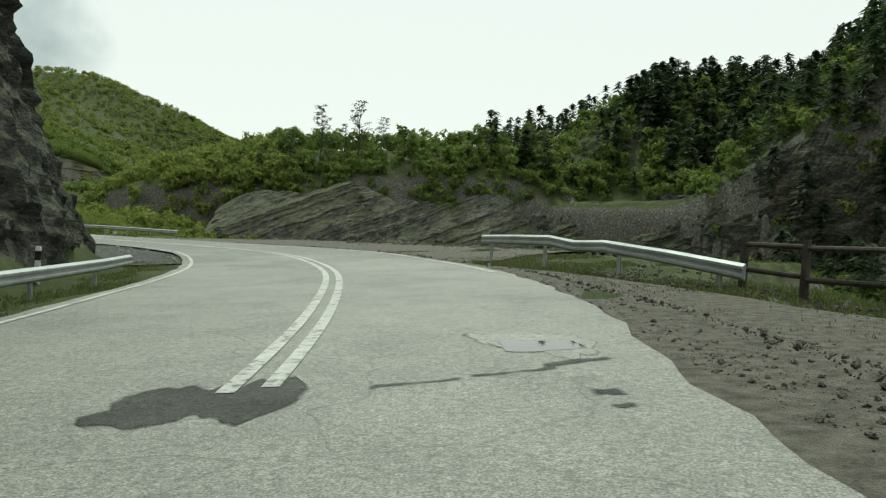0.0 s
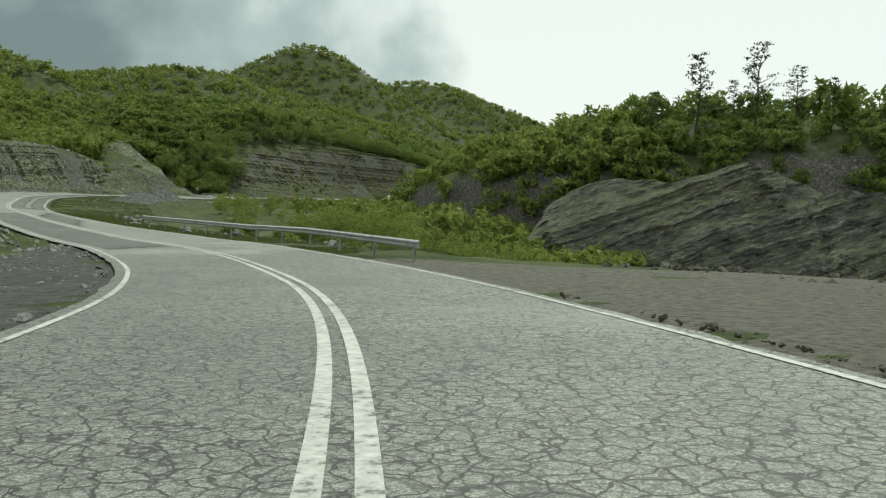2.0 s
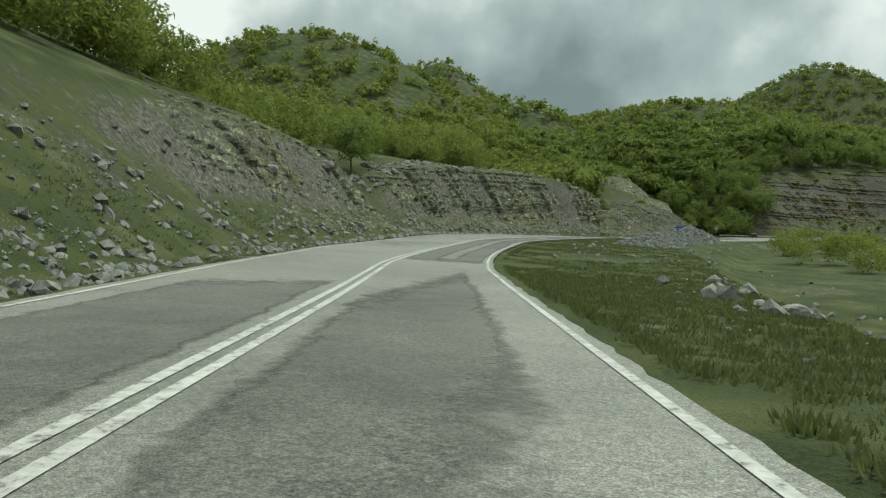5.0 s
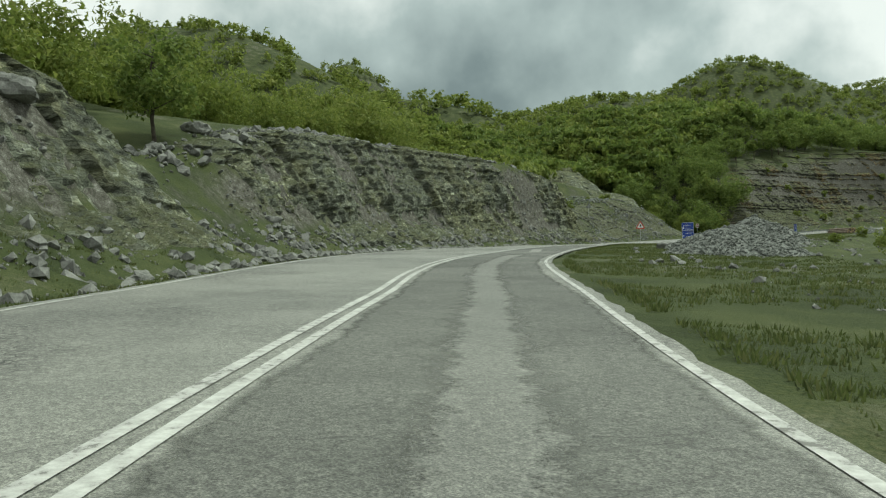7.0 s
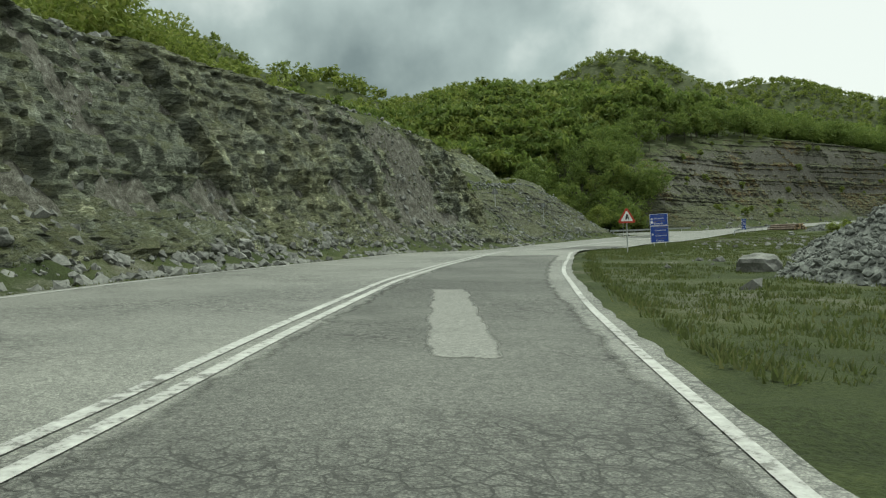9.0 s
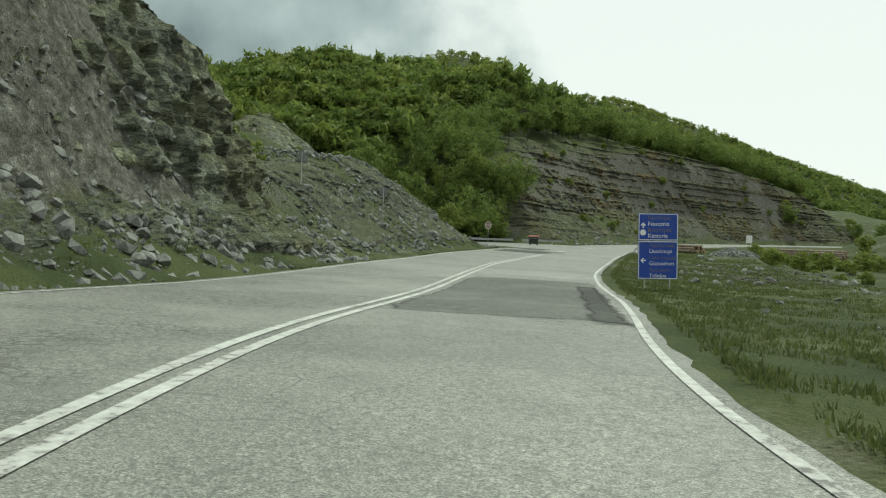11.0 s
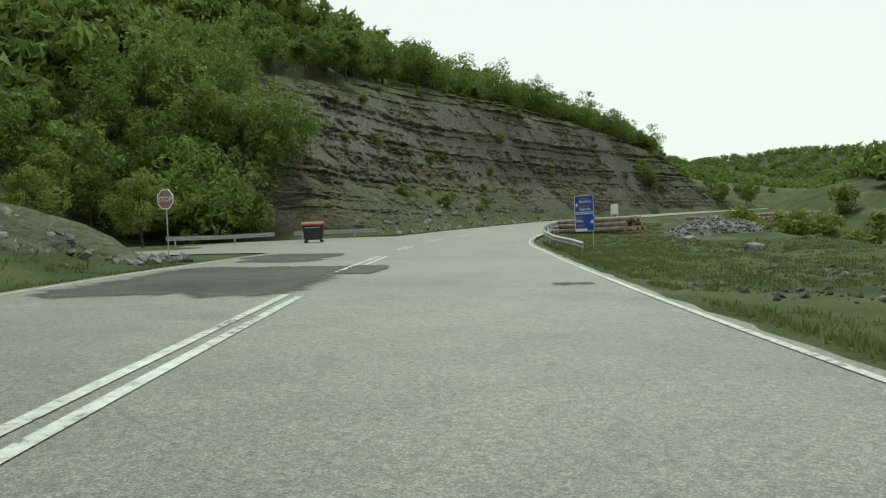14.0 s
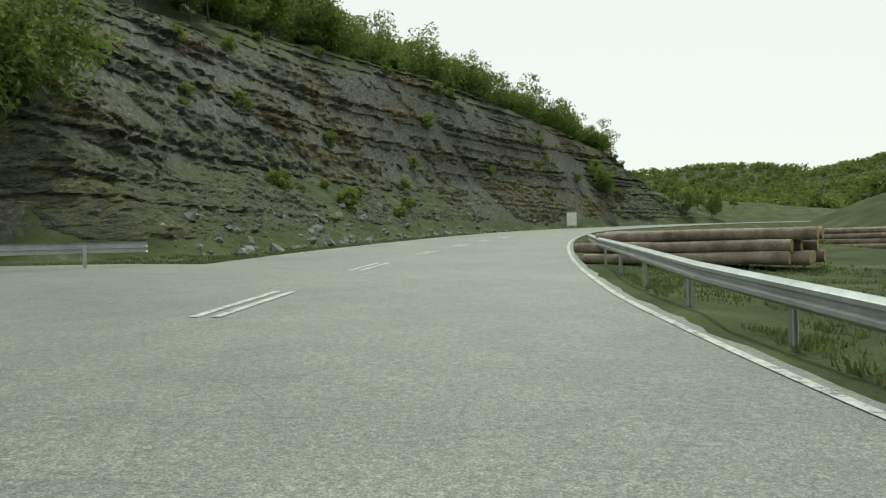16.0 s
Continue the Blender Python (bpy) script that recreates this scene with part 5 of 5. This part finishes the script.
def ground_line(rows):
    """Ground points from (s, d) rows, or with a height above the road where given."""
    out = []
    for row in rows:
        p = spot(row[0], row[1])
        p.z = land_at(p.x, p.y) if len(row) < 3 else p.z + row[2]
        out.append(p)
    return out


guard_rail(ground_line([(4, -7.0, -0.25), (10, -6.9, -0.25), (16, -6.6, -0.25), (22, -6.1, -0.25), (25, -5.8, -0.25)]), "galvanised steel guard rail below the dark rock cut", False)
guard_rail(ground_line([(26.2, 5.3, 0.05), (23.5, 5.5, 0.06), (21.5, 5.7, 0.05), (20.2, 5.9, -0.08), (18.8, 6.1, -0.05), (16, 6.4, -0.2), (13.6, 6.7, -0.36)]), "dented galvanised steel guard rail beside the verge", False)
guard_rail(ground_line([(72 + 4.1 * i, float(at(D_RIGHT, 72 + 4.1 * i)) + 1.75, min(0.05, -0.10 + 0.05 * i)) for i in range(11)]), "galvanised steel guard rail above the grassy bank", True)
guard_rail(ground_line([(334.2, 4.9, -0.40), (336, 4.6, -0.32), (339, 4.0, -0.24), (344, 3.5, -0.15), (350, 3.1, -0.08), (357, 3.0, 0.0), (364, 2.95, 0.0), (372, 2.95, 0.0)]), "galvanised steel guard rail in front of the log pile", True)
guard_rail([Vector((x, y, land_at(x, y))) for x, y in ((-210, 277.2), (-207, 280), (-204.6, 282.4))], "pale steel guard rail across the side road", True)
guard_rail([Vector((x, y, land_at(x, y))) for x, y in ((-203.6, 283.4), (-201.5, 285.4), (-199, 287.8))], "pale steel guard rail behind the waste container", True)


def wooden_fence():
    rows = [(14.2, 7.0), (12.7, 7.25), (9.6, 7.6), (6.6, 7.8), (3.4, 8.0), (0.2, 8.1), (-3, 8.2)]
    pts = [spot(s, d) for s, d in rows]
    for p in pts:
        p.z = land_at(p.x, p.y)
    base = pts[0].copy()
    ob = thing("wooden_fence", Matrix.Translation(base), "old dark wooden post and rail fence", "fence")
    g = random.Random(5)
    for p in pts:
        bm = bmesh.new()
        tube(bm, 0.085, 0.07, 1.33, Matrix.Translation(p - base + Vector((0, 0, -0.3))) @ Matrix.Rotation(g.uniform(-0.05, 0.05), 4, "X"), 9)
        part("post", bm, M_WOOD, ob)
    for h in (0.88, 0.38):
        for a, b in zip(pts, pts[1:]):
            bm = bmesh.new()
            p, q = a - base + Vector((0, 0, h + g.uniform(-0.04, 0.04))), b - base + Vector((0, 0, h + g.uniform(-0.04, 0.04)))
            v = q - p
            tube(bm, 0.05, 0.045, v.length, Matrix.Translation(p) @ v.to_track_quat("Z", "Y").to_matrix().to_4x4(), 8)
            part("rail", bm, M_WOOD, ob)


wooden_fence()


def delineator(x, y, lean, label, high=1.0):
    ob = thing("marker_post", Matrix.Translation((x, y, land_at(x, y) - 0.05)) @ Matrix.Rotation(lean, 4, "Y"), label, "marker post", "marker posts")
    bm = bmesh.new()
    box(bm, (0.13, 0.05, high), Matrix.Translation((0, 0, high / 2)), 0.012)
    part("shaft", bm, M_WHITE, ob)
    bm = bmesh.new()
    box(bm, (0.136, 0.056, 0.24), Matrix.Translation((0, 0, high - 0.22)), 0.01)
    part("band", bm, M_BLACK, ob, "black band")


p = spot(20.5, -7.3)
delineator(p.x, p.y, 0.03, "white plastic marker post with black band", 1.15)
delineator(-204.6, 251.0, 0.25, "leaning white marker post on the stony slope", 1.3)


# ---- signs ----
def words(text, size, mat, parent, x, y, z, align="LEFT"):
    cu = bpy.data.curves.new("lettering", "FONT")
    cu.body, cu.size, cu.align_x, cu.extrude, cu.resolution_u = text, size, align, 0.001, 2
    tmp = bpy.data.objects.new("lettering", cu)
    me = bpy.data.meshes.new_from_object(tmp)
    bpy.data.objects.remove(tmp)
    me.materials.clear()
    me.materials.append(mat)
    me.transform(Matrix.Translation((x, y, z)) @ Matrix.Rotation(math.pi / 2, 4, "X"))
    return part("lettering", me, mat, parent)


def flat_shape(points, y, thick=0.004):
    """A thin plate in the x-z plane, facing -y."""
    bm = bmesh.new()
    f = bm.faces.new([bm.verts.new((px, y, pz)) for px, pz in points])
    got = bmesh.ops.extrude_face_region(bm, geom=[f])
    bmesh.ops.translate(bm, vec=(0, thick, 0), verts=[v for v in got["geom"] if isinstance(v, bmesh.types.BMVert)])
    return bm


def bordered_panel(ob, x0, x1, z0, z1, mat):
    bm = bmesh.new()
    box(bm, (x1 - x0, 0.03, z1 - z0), Matrix.Translation(((x0 + x1) / 2, 0, (z0 + z1) / 2)), 0.008)
    panel = part("panel", bm, mat, ob)
    bm = bmesh.new()
    w = 0.035
    for cx, cz, sx, sz in (((x0 + x1) / 2, z0 + w, x1 - x0 - w, w), ((x0 + x1) / 2, z1 - w, x1 - x0 - w, w), (x0 + w, (z0 + z1) / 2, w, z1 - z0 - w), (x1 - w, (z0 + z1) / 2, w, z1 - z0 - w)):
        box(bm, (sx, 0.004, sz), Matrix.Translation((cx, -0.018, cz)))
    part("border", bm, M_SIGNWHITE, panel, "white border")
    return panel


ARROW = [(-0.5, 0), (0, 0.5), (0.16, 0.34), (-0.06, 0.12), (0.5, 0.12), (0.5, -0.12), (-0.06, -0.12), (0.16, -0.34), (0, -0.5)]


def arrow(panel, x, z, size, turn):
    c, q = math.cos(radians(turn)), math.sin(radians(turn))
    part("arrow", flat_shape([(x + size * (a * c - b * q), z + size * (a * q + b * c)) for a, b in ARROW], -0.021), M_SIGNWHITE, panel, "white arrow")


def sign_posts(ob, xs, high):
    for x in xs:
        bm = bmesh.new()
        tube(bm, 0.035, 0.035, high + 0.9, Matrix.Translation((x, 0.055, -0.9)), 12)
        part("post", bm, M_STEEL, ob)


def direction_sign(x, y, yaw, lean):
    ob = thing("direction_sign", Matrix.Translation((x, y, land_at(x, y))) @ Matrix.Rotation(radians(yaw), 4, "Z") @ Matrix.Rotation(radians(lean), 4, "Y") @ Matrix.Scale(0.77, 4) @ Matrix.Translation((0, 0, 0.15)),
               "large blue road direction sign with white border", "road sign")
    sign_posts(ob, (-0.6, 0.6), 3.4)
    up, low = bordered_panel(ob, -0.95, 0.95, 2.15, 3.42, M_BLUE), bordered_panel(ob, -0.95, 0.95, 0.35, 2.13, M_BLUE)
    words("Νεστόριο", 0.25, M_SIGNGOLD, up, -0.50, -0.019, 3.12)
    words("Nestorio", 0.28, M_SIGNWHITE, up, -0.50, -0.019, 2.84)
    words("Καστοριά", 0.25, M_SIGNGOLD, up, -0.50, -0.019, 2.56)
    words("Kastoria", 0.28, M_SIGNWHITE, up, -0.50, -0.019, 2.28)
    arrow(up, -0.72, 2.86, 0.26, -90)
    bm = bmesh.new()
    bmesh.ops.create_cone(bm, cap_ends=True, segments=24, radius1=0.14, radius2=0.14, depth=0.004, matrix=Matrix.Translation((-0.72, -0.019, 2.52)) @ Matrix.Rotation(math.pi / 2, 4, "X"))
    part("disc", bm, M_SIGNWHITE, up, "white disc")
    for k, (gr, la) in enumerate((("Λιβαδοτόπι", "Livadotopi"), ("Γιαννοχώρι", "Giannohori"), ("Τρίλοφος", "Trilofos"))):
        words(gr, 0.23, M_SIGNGOLD, low, -0.42, -0.019, 1.84 - k * 0.57)
        words(la, 0.26, M_SIGNWHITE, low, -0.42, -0.019, 1.57 - k * 0.57)
    arrow(low, -0.70, 1.22, 0.26, 0)


p = spot(272.3, 4.6)
direction_sign(p.x, p.y, heading(272) + 12, -1.5)


def small_direction_sign(x, y, yaw):
    ob = thing("direction_sign", Matrix.Translation((x, y, land_at(x, y))) @ Matrix.Rotation(radians(yaw), 4, "Z") @ Matrix.Scale(0.83, 4), "blue road direction sign behind the guard rail", "road sign")
    sign_posts(ob, (0.55,), 3.0)
    up, low = bordered_panel(ob, -0.75, 0.75, 2.0, 3.0, M_BLUE), bordered_panel(ob, -0.75, 0.75, 0.95, 1.98, M_BLUE)
    for z, text in ((2.55, "Nestorio"), (2.13, "Kastoria")):
        words(text, 0.25, M_SIGNWHITE, up, -0.36, -0.019, z)
    arrow(up, -0.55, 2.46, 0.22, 0)
    words("Petko", 0.25, M_SIGNWHITE, low, -0.66, -0.019, 1.48)
    for z, w in ((2.79, 0.74), (2.37, 0.78)):
        bm = bmesh.new()
        box(bm, (w, 0.004, 0.11), Matrix.Translation((-0.36 + w / 2, -0.018, z)))
        part("lettering", bm, M_SIGNGOLD, up)
    for z, w, mat in ((1.72, 0.55, M_SIGNGOLD), (1.30, 0.7, M_SIGNGOLD), (1.07, 0.85, M_SIGNWHITE)):
        bm = bmesh.new()
        box(bm, (w, 0.004, 0.12), Matrix.Translation((-0.66 + w / 2, -0.018, z)))
        part("lettering", bm, mat, low)
    arrow(low, 0.55, 1.50, 0.24, 180)


small_direction_sign(-180.7, 268.2, heading(340) - 47)


def post_sign(name, x, y, yaw, high, outline, mat, label, inner=None, inner_mat=None, text="", back=False):
    ob = thing(name, Matrix.Translation((x, y, land_at(x, y))) @ Matrix.Rotation(radians(yaw), 4, "Z"), label, "road sign")
    bm = bmesh.new()
    tube(bm, 0.03, 0.03, high + 0.7, Matrix.Translation((0, 0.045, -0.4)), 10)
    part("post", bm, M_STEEL, ob)
    plate = part("plate", flat_shape([(a, high + b) for a, b in outline], -0.01, 0.02), mat, ob)
    if inner:
        part("face", flat_shape([(a * inner, high + b * inner) for a, b in outline], -0.016, 0.004), inner_mat, plate)
    if text:
        words(text, 0.30, M_SIGNWHITE, plate, 0, -0.018, high - 0.10, "CENTER")
    return plate


OCT = [(0.45 * math.cos(radians(22.5 + 45 * k)), 0.45 * math.sin(radians(22.5 + 45 * k))) for k in range(8)]
TRI = [(0.48 * math.cos(radians(90 + 120 * k + e)), 0.48 * math.sin(radians(90 + 120 * k + e))) for k in range(3) for e in (-6, 0, 6)]
DISC = [(0.32 * math.cos(radians(15 * k)), 0.32 * math.sin(radians(15 * k))) for k in range(24)]
post_sign("stop_sign", -196.6, 259.0, heading(330) - 20, 2.5, OCT, M_SIGNWHITE, "faded red octagonal stop sign on a steel post", 0.88, plain("faded red sheet", (0.24, 0.13, 0.115), (0.34, 0.22, 0.20), 4, 0.6), "STOP")
p = spot(246, 4.5)
tri = post_sign("warning_sign", p.x, p.y, heading(246) + 4, 1.9, TRI, M_SIGNRED, "red and white triangular warning sign on a post", 0.68, M_SIGNWHITE)
part("symbol", flat_shape([(-0.02, 2.07), (-0.09, 1.8), (0.0, 1.8), (0.02, 1.94), (0.06, 1.8), (0.12, 1.8), (0.05, 2.07)], -0.022, 0.004), M_BLACK, tri, "black symbol")
post_sign("road_sign", -187.4, 215.5, heading(280) + 180, 2.3, TRI, M_SIGNBACK, "back of a triangular road sign, dull grey metal")
post_sign("road_sign", -190.2, 228.6, heading(300) + 180, 2.0, DISC, M_SIGNBACK, "back of a round road sign, dull grey metal")


def notice_board(x, y, yaw):
    ob = thing("notice_board", Matrix.Translation((x, y, land_at(x, y) - 0.1)) @ Matrix.Rotation(radians(yaw), 4, "Z"), "white weathered board on two short posts by the road", "notice board")
    for k in (-0.55, 0.55):
        bm = bmesh.new()
        box(bm, (0.09, 0.09, 1.4), Matrix.Translation((k, 0.06, 0.7)), 0.01)
        part("post", bm, M_STEEL, ob)
    bm = bmesh.new()
    box(bm, (1.4, 0.05, 1.9), Matrix.Translation((0, 0, 1.65)), 0.015)
    part("panel", bm, M_WHITE, ob)


notice_board(-189.7, 384.2, 8)


# ---- waste container, logs, gravel pile ----
def waste_container(x, y, yaw):
    ob = thing("waste_container", Matrix.Translation((x, y, land_at(x, y))) @ Matrix.Rotation(radians(yaw), 4, "Z"), "dark waste container with a rusty red lid", "waste container")
    bm = bmesh.new()
    box(bm, (1.0, 0.8, 0.95), Matrix.Translation((0, 0, 0.68)), 0.03)
    for v in bm.verts:
        k = 0.86 + 0.2 * (v.co.z - 0.2)
        v.co.x, v.co.y = v.co.x * k * 1.3, v.co.y * k * 1.25
    part("body", bm, plain("dark green plastic", (0.020, 0.026, 0.024), (0.045, 0.052, 0.048), 3, 0.6), ob)
    bm = bmesh.new()
    bmesh.ops.create_cone(bm, cap_ends=True, segments=20, radius1=0.56, radius2=0.56, depth=1.42, matrix=Matrix.Translation((0, 0, 1.14)) @ Matrix.Rotation(math.pi / 2, 4, "Y"))
    for v in bm.verts:
        v.co.z = 1.15 + max(0, v.co.z - 1.14) * 0.42
    part("lid", bm, plain("rusty red paint", (0.16, 0.035, 0.022), (0.27, 0.07, 0.045), 4, 0.6), ob, "rusty red lid")
    for a in (-0.5, 0.5):
        for b in (-0.34, 0.34):
            bm = bmesh.new()
            tube(bm, 0.10, 0.10, 0.05, Matrix.Translation((a, b - 0.025, 0.10)) @ Matrix.Rotation(-math.pi / 2, 4, "X"), 14)
            part("wheel", bm, M_BLACK, ob)
    bm = bmesh.new()
    box(bm, (1.0, 0.04, 0.04), Matrix.Translation((0, -0.53, 1.0)), 0.01)
    part("handle", bm, M_STEEL, ob)


waste_container(-199.5, 278.3, 20)

M_LOGBARK = plain("pine log bark", (0.12, 0.088, 0.068), (0.34, 0.285, 0.235), 2.6, 0.95, 0, 0.2, 0.7, 0.03)
M_LOGEND = plain("cut log end", (0.30, 0.21, 0.12), (0.44, 0.33, 0.20), 6, 0.85, 0, 0.2, 0.2, 0.005)


def log_mesh(length, r_, seed):
    bm = bmesh.new()
    n, m = 14, 16
    rows = []
    for i in range(m + 1):
        f = i / m
        cx, cz = 0.05 * noise.noise((f * 3, seed, 0)), 0.04 * noise.noise((f * 3, seed, 5))
        rows.append([bm.verts.new((cx + (r_ * (1 - 0.14 * f) + 0.015 * noise.noise((f * 9, k, seed))) * math.cos(2 * math.pi * k / n), length * (f - 0.5), cz + (r_ * (1 - 0.14 * f) + 0.015 * noise.noise((f * 8, k + 9, seed))) * math.sin(2 * math.pi * k / n))) for k in range(n)])
    for i in range(m):
        for k in range(n):
            bm.faces.new((rows[i][k], rows[i][(k + 1) % n], rows[i + 1][(k + 1) % n], rows[i + 1][k]))
    return bm, rows


def log(x, y, z, yaw, length, r_, seed, label):
    ob = thing("log", Matrix.Translation((x, y, z)) @ Matrix.Rotation(radians(yaw), 4, "Z"), label, "log", "logs in the pile")
    bm, _ = log_mesh(length, r_, seed)
    part("bark", bm, M_LOGBARK, ob, smooth=True)
    for e in (-0.5, 0.5):
        bm = bmesh.new()
        k = 1.0 if e < 0 else 0.86
        bmesh.ops.create_cone(bm, cap_ends=True, segments=14, radius1=r_ * k * 0.97, radius2=r_ * k * 0.97, depth=0.01, matrix=Matrix.Translation((0, length * e, 0)) @ Matrix.Rotation(math.pi / 2, 4, "X"))
        part("cut_end", bm, M_LOGEND, ob, "pale sawn end")


g = random.Random(11)
for cx, cy, yaw, length, rows_ in ((-182.9, 291.9, 64.6, 6.4, (6, 5, 4)), (-170.0, 322.0, 70.0, 13.0, (7, 6, 5, 4))):
    ax, ay = math.cos(radians(yaw)), math.sin(radians(yaw))
    floor_z = max(land_at(cx + a * ax - b * ay, cy + a * ay + b * ax) for a in (-1.2, 1.2) for b in (-length / 3, 0, length / 3)) + 0.02
    for lvl, cnt in enumerate(rows_):
        for k in range(cnt):
            r_ = 0.195 + g.uniform(-0.03, 0.03)
            o, e = 0.41 * (k - (cnt - 1) / 2), g.uniform(-0.5, 0.5)
            log(cx + o * ax - e * ay, cy + o * ay + e * ax, floor_z + 0.18 + 0.345 * lvl, yaw + g.uniform(-1.2, 1.2), length + g.uniform(-0.7, 0.4), r_, g.random() * 50, "long brown pine log lying in the roadside pile")


def spoil_heap(x, y, r_, high):
    a = np.linspace(-1.15, 1.15, 60)
    U, V = np.meshgrid(a, a, indexing="ij")
    X, Y = x + U * r_, y + V * r_ * 0.85
    q = np.sqrt(U**2 + V**2)
    Z = land(X, Y) - 0.35 + high * np.clip(1 - q, 0, 1) ** 0.9 * (1 + 0.22 * fbm(X, Y, None, 0.35, 3, 4)) + 0.35 * np.clip(1.05 - q, 0, 0.3) / 0.3 + 0.12 * fbm(X, Y, None, 2.0, 2, 5) * np.clip(1.1 - q, 0, 1)
    me = grid_mesh("spoil_heap", np.stack([X, Y, Z], -1), M_SPOIL, smooth=False)
    ob = tagged(new("spoil_heap", me), "heap of grey broken slate on the meadow", "spoil heap", kind="stuff")
    n = int(170 * r_ * r_)
    i, j = rng.integers(0, 60, n), rng.integers(0, 60, n)
    ok = q[i, j] < 1.02
    i, j = i[ok], j[ok]
    stones_ = scatter(STONES, X[i, j], Y[i, j], Z[i, j] + 0.05, 0.035 + 0.14 * rng.uniform(0, 1, len(i)) ** 3)
    part("rubble", quads_mesh("rubble", stones_, M_SPOIL, 3), M_SPOIL, ob)["kind"] = "stuff"


spoil_heap(-137.3, 179.6, 4.8, 2.4)
spoil_heap(-133.5, 170.0, 5.6, 1.8)
spoil_heap(-128.3, 162.0, 5.2, 1.1)
spoil_heap(-174.5, 286.5, 3.6, 1.2)


def boulder(x, y, size, seed, label="pale grey boulder lying in the grass"):
    bm = bmesh.new()
    bmesh.ops.create_icosphere(bm, subdivisions=3, radius=1.0)
    for v in bm.verts:
        n = v.co.normalized()
        cut = max(abs(n.x * 0.9 + 0.3 * n.z), abs(n.y), abs(n.z * 1.1 - 0.2 * n.x))
        v.co = n * (0.72 / cut) ** 0.6 * (1 + 0.22 * noise.noise(n * 1.6 + Vector((seed, 0, 0))) + 0.08 * noise.noise(n * 5 + Vector((0, seed, 0))))
        v.co.z *= 0.65
    me = bm_mesh("boulder", bm, M_STONE)
    ob = tagged(new("boulder", me), label, "boulder", "boulders beside the road")
    ob.matrix_world = Matrix.Translation((x, y, land_at(x, y) + size * 0.18)) @ Matrix.Rotation(seed * 1.7, 4, "Z") @ Matrix.Scale(size, 4)


boulder(-139.6, 170.2, 0.75, 1)
for k, (s_, d_, z_) in enumerate(((104, 4.3, 0.26), (107, 5.2, 0.18), (101, 5.0, 0.15), (112, 7.5, 0.4), (118, 9, 0.5), (126, 10, 0.6), (133, 8, 0.35), (172, -15.5, 0.8), (205, -15, 0.7), (188, -17, 0.9), (222, -13.6, 0.5), (236, -12.5, 0.45), (208, -21.5, 0.9), (312, -12.2, 0.6), (300, -13, 0.5), (292, -16, 0.7), (322, -15, 0.7), (346, 11, 0.5), (338, 12.5, 0.45), (286, 11, 0.3), (298, 9.5, 0.25), (242, 14, 0.3))):
    p = spot(s_, d_)
    boulder(p.x, p.y, z_, k + 2, "pale grey boulder on the slope" if d_ < 0 else "pale grey boulder lying in the grass")
